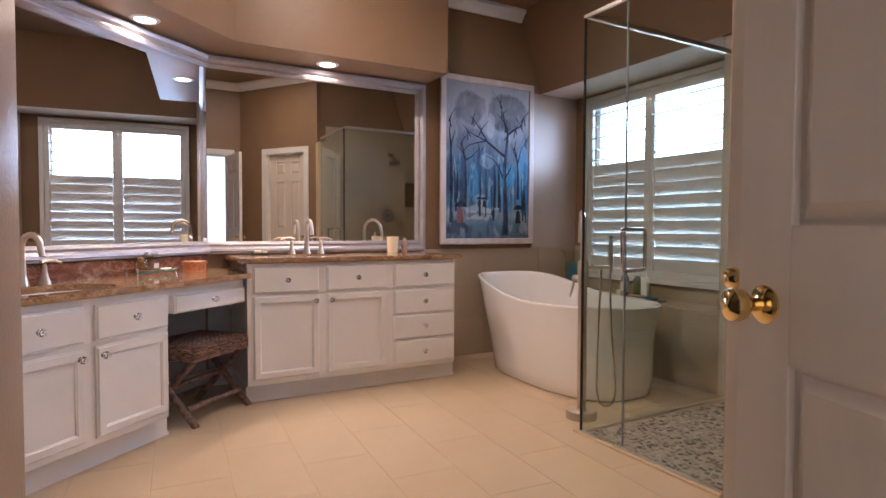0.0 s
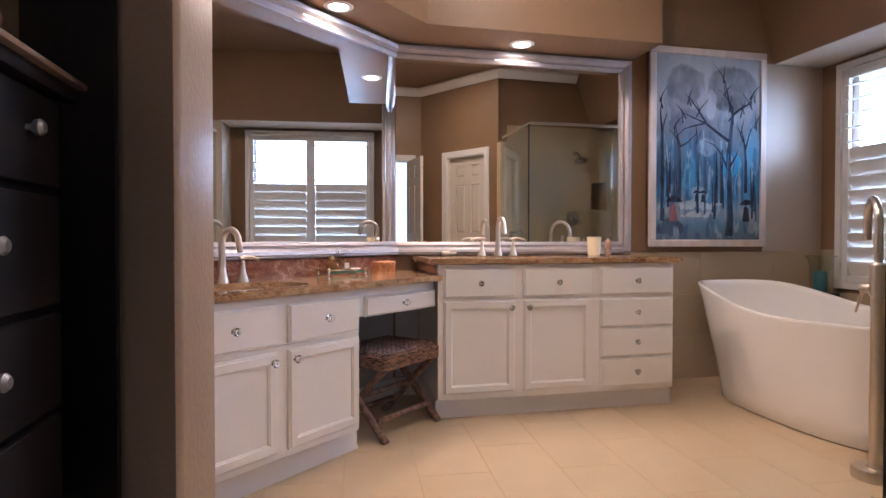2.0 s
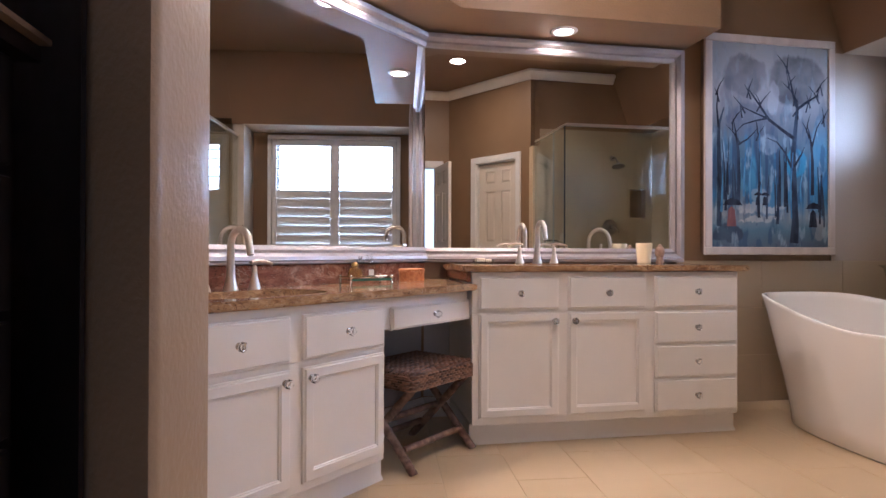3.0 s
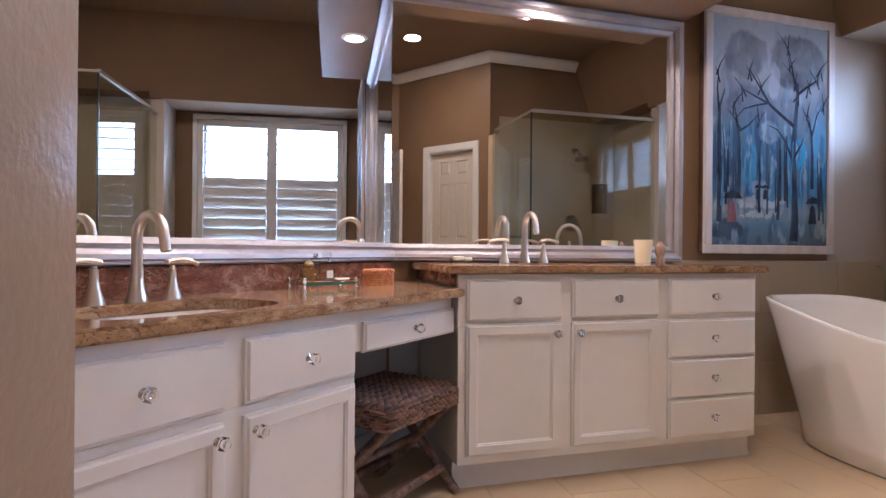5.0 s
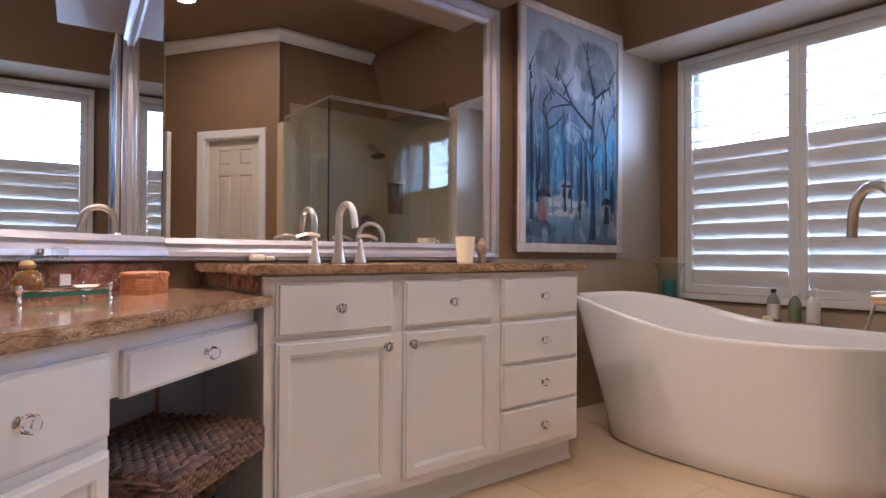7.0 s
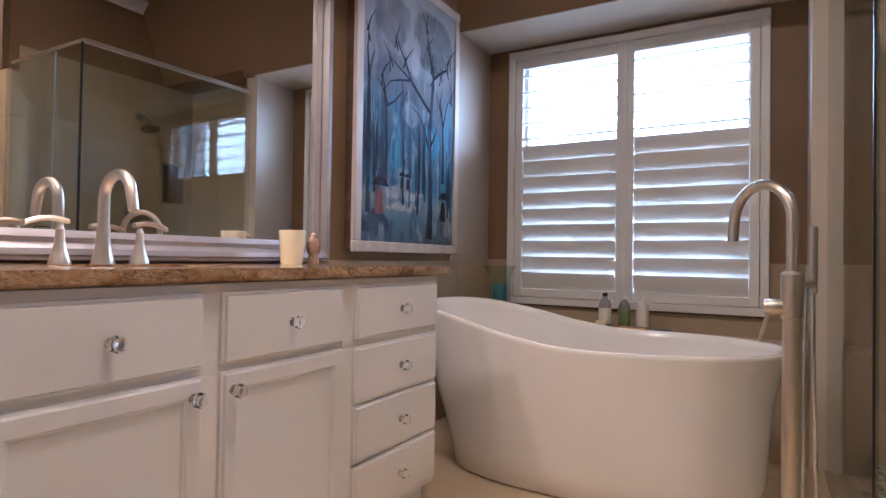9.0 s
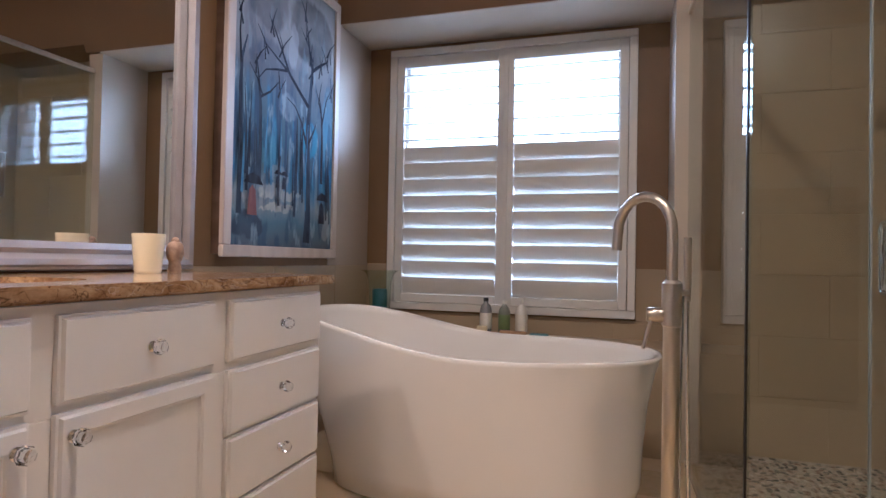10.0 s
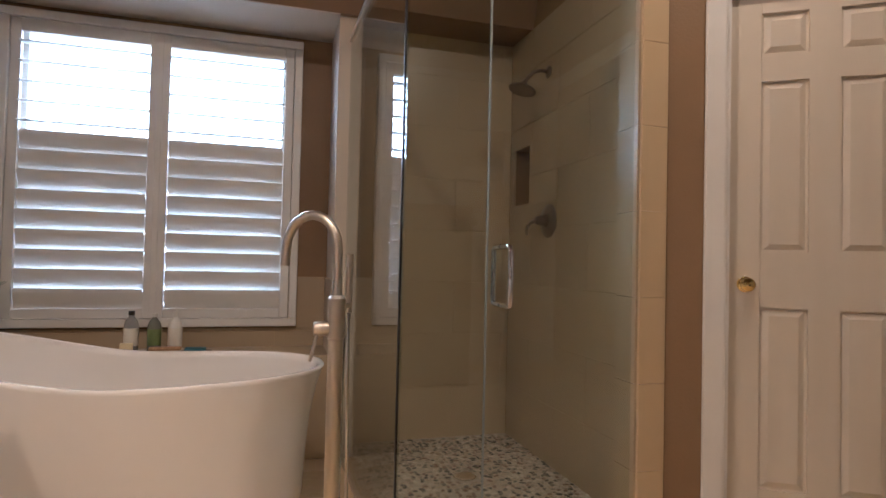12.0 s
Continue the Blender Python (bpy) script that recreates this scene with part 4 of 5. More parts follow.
stroke("branch", [(0.055, 0.58), (0.04, 0.68), (0.05, 0.76)], [0.02, 0.012, 0.005], P_DARK)
stroke("tree_trunk", [(0.22, 0.22), (0.225, 0.35), (0.22, 0.47), (0.2, 0.55), (0.18, 0.62)], [0.035, 0.03, 0.024, 0.014, 0.005], P_MID)
stroke("branch", [(0.22, 0.50), (0.3, 0.53), (0.38, 0.58)], [0.016, 0.011, 0.004], P_DARK)
stroke("tree_trunk", [(0.86, 0.26), (0.86, 0.42), (0.85, 0.52), (0.82, 0.6)], [0.032, 0.026, 0.018, 0.005], P_DARK)
stroke("branch", [(0.855, 0.50), (0.9, 0.6), (0.95, 0.65)], [0.016, 0.01, 0.004], P_DARK)
stroke("tree_trunk", [(0.57, 0.2), (0.575, 0.35), (0.57, 0.48)], [0.03, 0.022, 0.008], P_DARK)
stroke("tree_trunk", [(0.62, 0.2), (0.62, 0.36), (0.61, 0.46)], [0.022, 0.018, 0.006], P_DARK)
prnd = random.Random(21)
for u, v, lean in ((0.63, 0.9, -0.2), (0.66, 0.82, 0.25), (0.93, 0.81, 0.3), (0.82, 0.73, 0.1), (0.9, 0.76, -0.3), (0.3, 0.78, -0.2), (0.4, 0.70, 0.15), (0.24, 0.69, -0.4), (0.2, 0.56, -0.5), (0.05, 0.76, 0.2), (0.69, 0.76, -0.35),
                   (0.72, 0.68, 0.5), (0.18, 0.62, 0.3), (0.38, 0.58, 0.4), (0.82, 0.6, -0.2), (0.95, 0.65, 0.15)):
    for k in range(2):
        d = lean + (0.9 * k - 0.45) + prnd.uniform(-0.25, 0.25)
        n = prnd.uniform(0.06, 0.11)
        b0 = (u - 0.03 * d + prnd.uniform(-0.01, 0.01), v - prnd.uniform(0.02, 0.06))
        stroke("twig", [b0, (b0[0] + 0.6 * n * d, b0[1] + 0.55 * n), (b0[0] + 1.4 * n * d, b0[1] + n)], [0.013, 0.009, 0.003], P_DARK)
for k in range(26):
    u, v = prnd.uniform(0.03, 0.97), prnd.uniform(0.10, 0.26)
    h, w = prnd.uniform(0.14, 0.34), prnd.uniform(0.008, 0.026)
    stroke("far_trunk", [(u, v), (u + prnd.uniform(-0.01, 0.01), v + 0.5 * h), (u + prnd.uniform(-0.02, 0.02), v + h)], [w, 0.8 * w, 0.3 * w], (P_MID, P_DARK, P_BLUE, P_MID)[k % 4])
for u, v, s, mt in ((0.16, 0.1, 0.9, P_RED), (0.38, 0.205, 0.42, P_DARK), (0.44, 0.205, 0.42, P_DARK), (0.86, 0.10, 0.8, P_DARK)):
    daub("painted_shape", [(u - 0.045 * s, v), (u + 0.045 * s, v), (u + 0.03 * s, v + 0.09 * s), (u, v + 0.11 * s), (u - 0.03 * s, v + 0.09 * s)], mt)
    daub("painted_umbrella", [(u - 0.08 * s, v + 0.115 * s), (u + 0.1 * s, v + 0.115 * s), (u + 0.06 * s, v + 0.145 * s), (u, v + 0.155 * s), (u - 0.05 * s, v + 0.14 * s)], P_DARK)


# -- freestanding bath --


def bathtub():
    t = thing("bathtub", pose(2.785, 3.12, 0), "white freestanding slipper bathtub with a raised end", "bathtub")
    L2, W2, n = 0.80, 0.42, 72

    def ring(f, g, z, inset=0.0, tilt=0.0, shift=0.0, e=2.35):
        out = []
        for i in range(n):
            a = 2 * math.pi * i / n
            c, s = math.cos(a), math.sin(a)
            # super-ellipse, a touch fuller than an oval
            q = e + 0.55 * max(0.0, s)
            k = (abs(c) ** q + abs(s) ** q) ** (-1 / q)
            x, y = (W2 * f - inset) * k * c, (L2 * g - inset) * k * s + shift
            u = y / L2
            lift = 0.0
            if tilt:
                w = max(0.0, min(1.0, (u + 0.15) / 1.1))
                lift = tilt * (0.128 * w * w * (3 - 2 * w)) + tilt * 0.012 * max(0, -u - 0.3)
            out.append((x, y, z + lift))
        return out

    R = 0.592
    prof = [ring(0.83, 0.765, 0.0, 0, 0, -0.07, 2.7), ring(0.865, 0.79, 0.012, 0, 0, -0.07, 2.7), ring(0.885, 0.815, 0.10, 0, 0.05, -0.075, 2.6), ring(0.915, 0.855, 0.25, 0, 0.25, -0.05, 2.5), ring(0.95, 0.91, 0.40, 0, 0.55, -0.022, 2.4),
            ring(0.98, 0.96, 0.52, 0, 0.82, -0.008),
            ring(0.998, 0.992, R - 0.018, 0, 1), ring(1.0, 1.0, R - 0.006, 0, 1), ring(0.99, 0.995, R, 0, 1), ring(0.965, 0.98, R + 0.001, 0, 1), ring(0.94, 0.965, R - 0.006, 0, 1),
            ring(0.93, 0.955, R - 0.03, 0, 0.98), ring(0.90, 0.90, 0.40, 0, 0.6), ring(0.85, 0.82, 0.25, 0, 0.3), ring(0.76, 0.72, 0.14, 0, 0.05), ring(0.5, 0.5, 0.115), ring(0.05, 0.03, 0.11)]
    bm = bmesh.new()
    rows = [[bm.verts.new(p) for p in r] for r in prof]
    for a, b in zip(rows, rows[1:]):
        for i in range(n):
            bm.faces.new((a[i], a[(i + 1) % n], b[(i + 1) % n], b[i]))
    bm.faces.new(rows[0]), bm.faces.new(rows[-1])
    bmesh.ops.recalc_face_normals(bm, faces=bm.faces)
    sh_ = part("shell", bm, TUB, t)
    smooth(sh_.data, 60)
    part("drain", lathe([(0.03, 0.108), (0.03, 0.114), (0.0, 0.116)], 24, Matrix.Translation((0, -0.2, 0))), CHROME, t)


bathtub()

# -- floor-standing tub filler --
tf = thing("tub_filler", pose(2.265, 2.328, 0), "brushed nickel floor-standing tub filler with hand shower", "tap")
part("base_plate", lathe([(0.088, 0), (0.088, 0.038), (0.084, 0.045), (0.034, 0.046), (0.029, 0.056)], 40), NICKEL, tf)
part("column", tube([(0, 0, 0.03), (0, 0, 0.62), (0, 0, 0.88)], 0.0255, 24), NICKEL, tf)
part("valve_body", lathe([(0.0255, 0.76), (0.0305, 0.765), (0.0305, 0.895), (0.022, 0.905)], 28), NICKEL, tf)
arc = [(0, 0, 0.80), (0, 0, 0.95), (0, 0, 1.06)] + [(0.0, 0.105 - 0.105 * math.cos(a), 1.06 + 0.115 * math.sin(a)) for a in [math.pi * i / 12 for i in range(1, 12)]] + [(0, 0.211, 1.05), (0, 0.215, 1.0)]
# the spout turns over the bath
sp = tube([(p[1] * 0.62, p[1] * 0.78, p[2]) for p in arc], 0.0165, 20)
part("spout", sp, NICKEL, tf)
lv = part("mixer_handle", lathe([(0.022, 0), (0.024, 0.004), (0.024, 0.045), (0.02, 0.05)], 24, Matrix.Translation((0, 0.024, 0.795)) @ pose(0, 0, 0, -90)), NICKEL, tf)
part("lever", tube([(-0.01, 0.06, 0.785), (-0.02, 0.085, 0.69)], 0.006, 10), NICKEL, lv)
hs = part("hand_shower", tube([(0.15, -0.06, 0.835), (0.15, -0.06, 1.045)], 0.0125, 18), NICKEL, tf)
part("cradle", tube([(0.02, -0.008, 0.862), (0.155, -0.062, 0.862)], 0.0105, 14), NICKEL, hs)
hose = [(0.15, -0.06, 0.836), (0.152, -0.061, 0.70), (0.162, -0.064, 0.5), (0.178, -0.070, 0.3), (0.188, -0.074, 0.17), (0.183, -0.072, 0.10), (0.160, -0.063, 0.062), (0.125, -0.05, 0.058),
        (0.095, -0.038, 0.085), (0.082, -0.032, 0.16), (0.084, -0.033, 0.35), (0.092, -0.036, 0.6), (0.10, -0.04, 0.80), (0.10, -0.04, 0.855)]
part("hose", tube(hose, 0.0065, 10), CHROME, tf, "flexible metal shower hose")

# -- wide-spread basin taps --


def basin_tap(matrix, spread, label):
    t = thing("basin_tap", matrix, label, "tap", "basin taps")
    bell = [(0.029, 0), (0.029, 0.004), (0.0265, 0.012), (0.021, 0.035), (0.0175, 0.06), (0.0165, 0.092), (0.0165, 0.10)]
    part("spout_base", lathe(bell, 28), NICKEL, t)
    goose = [(0, 0, 0.095), (0, 0, 0.15), (0, 0, 0.175)] + [(0, -0.062 + 0.062 * math.cos(a), 0.175 + 0.062 * math.sin(a)) for a in [math.pi * i / 12 for i in range(1, 11)]] + [(0, -0.127, 0.165), (0, -0.133, 0.14)]
    part("spout", tube(goose, [0.0145] * 3 + [0.014] * 10 + [0.0135, 0.013], 20), NICKEL, t)
    for s in (-1, 1):
        off = Matrix.Translation((s * spread, 0.005, 0))
        h = part("handle_base", lathe([(0.026, 0), (0.026, 0.004), (0.0235, 0.012), (0.016, 0.035), (0.0115, 0.06), (0.010, 0.085), (0.011, 0.088), (0.007, 0.094), (0.007, 0.10)], 24, off), NICKEL, t)
        bl = bmesh.new()
        rows = []
        for i in range(9):
            q = i / 8
            x = -0.018 + 0.100 * q
            z = 0.101 + 0.016 * math.sin(math.pi * (0.15 + 0.7 * q)) - 0.008 * q * q
            w, th = 0.0125 - 0.004 * abs(q - 0.3), 0.0065
            rows.append([bl.verts.new((s * (x + spread), 0.005 + yy, z + zz)) for yy, zz in ((-w, 0), (-w * 0.6, th), (w * 0.6, th), (w, 0), (w * 0.6, -th), (-w * 0.6, -th))])
        for a, b in zip(rows, rows[1:]):
            for k in range(6):
                bl.faces.new((a[k], a[(k + 1) % 6], b[(k + 1) % 6], b[k]))
        bl.faces.new(rows[0]), bl.faces.new(rows[-1])
        bmesh.ops.recalc_face_normals(bl, faces=bl.faces)
        part("lever", bl, NICKEL, h)
    return t


basin_tap(pose(1.123, 3.925, 0.897), 0.105, "brushed nickel gooseneck basin tap on the higher worktop")
basin_tap(LEFT @ pose(-1.322, -0.125, 0.808), 0.110, "brushed nickel gooseneck basin tap beside the stone backsplash")

# -- shower glass --
GX, GY, GH = 2.10, 2.143, 2.175
sg = thing("shower_screen", pose(0, 0, 0), "frameless clear glass shower screen with a hinged door", "shower screen")


def swung(bm):
    """The return panel stands a little off square, turned about the glass corner."""
    bmesh.ops.transform(bm, verts=bm.verts, matrix=Matrix.Translation((GX, GY, 0)) @ Matrix.Rotation(radians(1.2), 4, "Z") @ Matrix.Translation((-GX, -GY, 0)))
    return bm


rp = part("return_panel", swung(box(GX + 0.006, RET - 0.003, GY - 0.005, GY + 0.005, 0.012, GH)), GLASS, sg, "clear glass panel", False)
fp = part("fixed_panel", box(GX - 0.005, GX + 0.005, 1.862, GY + 0.004, 0.012, GH), GLASS, sg, "clear glass panel", False)
gd = part("glass_door", box(GX - 0.005, GX + 0.005, 1.308, 1.856, 0.02, GH - 0.01), GLASS, sg, "clear glass hinged door", False)
rp.visible_shadow = fp.visible_shadow = gd.visible_shadow = False
part("corner_seal", box(GX - 0.007, GX + 0.006, GY + 0.004, GY + 0.010, 0.012, GH), BLACKP, sg, "dark corner seal")
part("door_edge", box(GX - 0.0055, GX + 0.0055, 1.8565, 1.8615, 0.02, GH - 0.01), mat("pale_edge_seal", (0.24, 0.27, 0.25), 0.35, second=(0.28, 0.31, 0.29), scale=9), sg, "pale translucent edge seal")
part("head_rail", box(GX - 0.008, GX + 0.008, 1.306, GY + 0.012, GH, GH + 0.018, 0.002), NICKEL, sg)
part("head_rail", swung(box(GX + 0.013, RET - 0.003, GY - 0.012, GY + 0.012, GH, GH + 0.028, 0.002)), NICKEL, sg)
part("base_channel", box(GX - 0.011, GX + 0.011, 1.306, GY + 0.011, 0.0, 0.012), NICKEL, sg)
part("base_channel", swung(box(GX + 0.012, RET - 0.003, GY - 0.011, GY + 0.011, 0.0, 0.012)), NICKEL, sg)
for sx in (-1, 1):
    yh, zt, zb, xo = 1.805, 1.080, 0.885, sx * 0.075
    pts = [(GX + sx * 0.005, yh, zb), (GX + xo * 0.75, yh, zb), (GX + xo * 0.94, yh, zb + 0.004), (GX + xo, yh, zb + 0.014), (GX + xo, yh, zt - 0.014), (GX + xo * 0.94, yh, zt - 0.004),
           (GX + xo * 0.75, yh, zt), (GX + sx * 0.005, yh, zt)]
    part("pull_handle", tube(pts, 0.0095, 14), CHROME, gd, "chrome bar pull handle")
structure("shower_threshold", box(GX - 0.035, GX - 0.0125, 1.306, GY + 0.035, -0.002, 0.012, 0.003), TILE, "beige tile strip at the edge of the shower", "threshold")

# -- shower fittings --
vx, vz = 3.05, 1.255
sv = thing("shower_valve", pose(vx, SY + 0.0085, vz, -90), "brushed nickel round shower valve with a lever", "shower valve")
part("escutcheon", lathe([(0.088, 0), (0.088, 0.004), (0.078, 0.012), (0.035, 0.018), (0.033, 0.03)], 40), DNICKEL, sv)
part("hub", lathe([(0.026, 0.028), (0.024, 0.06), (0.018, 0.078), (0.0, 0.08)], 24), DNICKEL, sv)
part("lever", tube([(0, 0, 0.065), (0.03, 0.008, 0.085), (0.06, 0.03, 0.095), (0.068, 0.06, 0.093), (0.07, 0.075, 0.09)], [0.012, 0.010, 0.009, 0.008, 0.006], 12), DNICKEL, sv)
sd = thing("overhead_shower", pose(3.08, SY + 0.0085, 2.05), "brushed nickel round shower head on a bent arm", "shower head")
part("flange", lathe([(0.034, 0), (0.034, 0.004), (0.02, 0.012), (0.012, 0.014)], 28, pose(0, 0, 0, -90)), DNICKEL, sd)
part("arm", tube([(0, 0.0, 0), (0, 0.05, 0.003), (0, 0.09, -0.012), (0, 0.12, -0.045), (0, 0.135, -0.065)], 0.0095, 14), DNICKEL, sd)
part("rose", lathe([(0.010, 0.0), (0.016, -0.012), (0.03, -0.03), (0.070, -0.045), (0.074, -0.052), (0.070, -0.058), (0.0, -0.058)], 36, Matrix.Translation((0, 0.137, -0.062)) @ pose(0, 0, 0, 16)), DNICKEL, sd)
tagged(part("niche_shelf", box(NX0 + 0.001, NX1 - 0.001, SY - 0.088, SY + 0.004, NZ0 + 0.001, NZ0 + 0.012, 0.002), WTILE), "small tile sill in the shower niche", "sill", "", "structure")
dr = thing("floor_drain", pose(2.94, 1.63, 0.004), "round metal drain in the pebble floor", "drain")
part("grate", lathe([(0.05, 0), (0.05, 0.006), (0.045, 0.008), (0.0, 0.007)], 32), NICKEL, dr)
part("collar", lathe([(0.051, 0), (0.056, 0.004), (0.051, 0.0062)], 32), CHROME, dr)

# -- doors --


def six_panel(parent, w, h, face, knob_x, knob_mat=BRASS, knob_z=0.97, sides=(-1, 1)):
    """A six-panel leaf in local x 0..w, thickness along y 0..0.036."""
    t = 0.036
    st, mu = 0.105, 0.095
    rows = [(0.26, 0.89), (1.085, 1.69), (1.785, h - 0.09)]
    part("stile", box(0, st, 0, t, 0.008, h, 0.002), DOORP, parent)
    part("stile", box(w - st, w, 0, t, 0.008, h, 0.002), DOORP, parent)
    zs = [0.008] + [q for r in rows for q in r] + [h]
    for i in range(0, len(zs), 2):
        part("rail", box(st, w - st, 0, t, zs[i], zs[i + 1]), DOORP, parent)
    for z0, z1 in rows:
        part("mullion", box(w / 2 - mu / 2, w / 2 + mu / 2, 0, t, z0, z1), DOORP, parent)
        for x0, x1 in ((st, w / 2 - mu / 2), (w / 2 + mu / 2, w - st)):
            bm = box(x0, x1, 0.012, t - 0.012, z0, z1)
            for sgn in (-1, 1):
                f = max([q for q in bm.faces if q.normal.y * sgn > 0.9], key=lambda q: q.calc_area())
                bmesh.ops.inset_region(bm, faces=[f], thickness=0.012, depth=0.0)
                bmesh.ops.inset_region(bm, faces=[f], thickness=0.028, depth=0.010)
            part("panel", bm, DOORP, parent, "", False)
    for sgn in sides:
        m = Matrix.Translation((knob_x, 0 if sgn < 0 else t, knob_z)) @ pose(0, 0, 0, 90 if sgn < 0 else -90) @ Matrix.Scale(0.85, 4)
        part("door_knob", lathe([(0.033, 0), (0.033, 0.004), (0.026, 0.009), (0.012, 0.012), (0.0105, 0.028), (0.016, 0.036), (0.0265, 0.046), (0.029, 0.057), (0.0265, 0.067), (0.014, 0.074), (0, 0.0755)],
                                32, m), knob_mat, parent, "polished brass knob")


def casing(name, matrix, x0, x1, h, w=0.072, label="white moulded door casing"):
    """Three mitred boards round an opening on local y=0, proud towards local -y."""
    bm = bmesh.new()
    prof = [(0.0, 0.0), (0.0, 0.010), (0.012, 0.016), (0.03, 0.013), (0.05, 0.018), (0.066, 0.020), (w, 0.016), (w, 0.0)]
    pts = [((x0, 0), (-1, 0)), ((x0, h), (-1, 1)), ((x1, h), (1, 1)), ((x1, 0), (1, 0))]
    rows = [[bm.verts.new((p[0] + o * d[0], -q - 0.0005, p[1] + o * d[1])) for o, q in prof] for p, d in pts]
    for a, b in zip(rows, rows[1:]):
        for k in range(len(prof)):
            bm.faces.new((a[k], a[(k + 1) % len(prof)], b[(k + 1) % len(prof)], b[k]))
    bm.faces.new(rows[0]), bm.faces.new(rows[-1])
    bmesh.ops.recalc_face_normals(bm, faces=bm.faces)
    bmesh.ops.transform(bm, verts=bm.verts, matrix=matrix)
    return structure(name, bm, TRIM, label, "trim", True)


# the closed door in the diagonal wall
DIN = DIAG
casing("door_casing", DIN, D0, D1, DH)
jb = bmesh.new()
box(D0, D0 + 0.012, 0.0, T, 0, DH, bm=jb)
box(D1 - 0.012, D1, 0.0, T, 0, DH, bm=jb)
box(D0 + 0.012, D1 - 0.012, 0.0, T, DH - 0.012, DH, bm=jb)
bmesh.ops.transform(jb, verts=jb.verts, matrix=DIN)
structure("door_jamb", jb, TRIM, "white painted door jamb", "trim")
door1 = thing("door_1", DIN @ pose(D0 + 0.014, 0.05, 0), "closed white six-panel door with a brass knob", "door", "", "structure")
six_panel(door1, D1 - D0 - 0.028, DH - 0.016, 1, 0.058)
structure("wall_behind_door", prism([(DIN @ V(p))[:2] for p in ((0.05, T + 0.02, 0), (1.0, T + 0.02, 0), (1.0, T + 0.06, 0), (0.05, T + 0.06, 0))], 0, 2.4), OUTER, "plain wall behind the closed door", "wall")
door3 = thing("door_3", pose(0.60, EY + 0.01, 0, 0, 0, math.degrees(math.atan2(0.72, 0.245))), "open white six-panel door beside the entry, brass knob", "door", "", "structure")
six_panel(door3, 0.79, 2.03, 1, 0.79 - 0.058, sides=(1,))
casing("hall_casing", pose(0, EY, 0, 0, 0, 180), -F1, -F0, EH)
j3 = bmesh.new()
box(F0, F0 + 0.012, EY - T, EY, 0, EH, bm=j3)
box(F1 - 0.012, F1, EY - T, EY, 0, EH, bm=j3)
box(F0 + 0.012, F1 - 0.012, EY - T, EY, EH - 0.012, EH, bm=j3)
structure("hall_jamb", j3, TRIM, "white painted jamb of the entry", "trim")
HX, HYY = E1 - 0.012, SW + 0.004
door2 = thing("door_2", pose(HX, HYY, 0, 0, 0, math.degrees(math.atan2(0.605, 0.075))), "open white six-panel door to a bright room, brass knob", "door", "", "structure")
six_panel(door2, 0.615, 2.03, 1, 0.615 - 0.06)
casing("entry_casing", pose(0, SW, 0, 0, 0, 180), -E1, -E0, EH)
j2 = bmesh.new()
box(E0, E0 + 0.012, SW - T, SW, 0, EH, bm=j2)
box(E1 - 0.012, E1, SW - T, SW, 0, EH, bm=j2)
box(E0 + 0.012, E1 - 0.012, SW - T, SW, EH - 0.012, EH, bm=j2)
structure("entry_jamb", j2, TRIM, "white painted jamb of the entry doorway", "trim")

# -- stool --
ST = LEFT @ pose(-0.485, -0.352, 0)
stool = thing("stool", ST, "woven brown seagrass stool with crossed rattan-wrapped legs", "stool")
SWD, SDP, SZ = 0.24, 0.19, 0.43
seat = box(-SWD, SWD, -SDP, SDP, SZ - 0.075, SZ, 0.022, 3)
part("seat", seat, RATTAN, stool, "", True)
sm = bpy.data.meshes.new("strand")
tb = tube([(-0.021, 0, 0), (-0.01, 0, 0.005), (0.01, 0, 0.005), (0.021, 0, 0)], [0.004, 0.0082, 0.0082, 0.004], 6)
tb.to_mesh(sm)
tb.free()
sm.materials.append(RATTAN)
smooth(sm, 60)
rnd = random.Random(11)
wv = bmesh.new()
for face in range(5):
    if face == 0:
        nu, nv = 13, 24
    else:
        nu, nv = (17, 6) if face < 3 else (14, 6)
    for i in range(nu):
        for j in range(nv):
            q = Matrix.Rotation(rnd.uniform(-0.12, 0.12), 4, "Z")
            if face == 0:
                p = Matrix.Translation((-SWD + 0.014 + (2 * SWD - 0.028) * (i + 0.5 + 0.5 * (j % 2) - 0.25) / nu, -SDP + 0.008 + (2 * SDP - 0.016) * (j + 0.5) / nv, SZ - 0.001))
            elif face < 3:
                s = -1 if face == 1 else 1
                p = Matrix.Translation((-SWD + 0.014 + (2 * SWD - 0.028) * (i + 0.5 + 0.5 * (j % 2) - 0.25) / nu, s * (SDP - 0.001), SZ - 0.07 + 0.064 * (j + 0.5) / nv)) @ pose(0, 0, 0, -90 * s if s < 0 else -90)
                if s < 0:
                    p = Matrix.Translation((-SWD + 0.014 + (2 * SWD - 0.028) * (i + 0.5 + 0.5 * (j % 2) - 0.25) / nu, -(SDP - 0.001), SZ - 0.07 + 0.064 * (j + 0.5) / nv)) @ pose(0, 0, 0, 90)
            else:
                s = -1 if face == 3 else 1
                p = Matrix.Translation((s * (SWD - 0.001), -SDP + 0.014 + (2 * SDP - 0.028) * (i + 0.5 + 0.5 * (j % 2) - 0.25) / nu, SZ - 0.07 + 0.064 * (j + 0.5) / nv)) @ pose(0, 0, 0, 0, 90 * s, 0) @ pose(
                    0, 0, 0, 0, 0, 90)
            o = len(wv.verts)
            wv.from_mesh(sm)
            wv.verts.ensure_lookup_table()
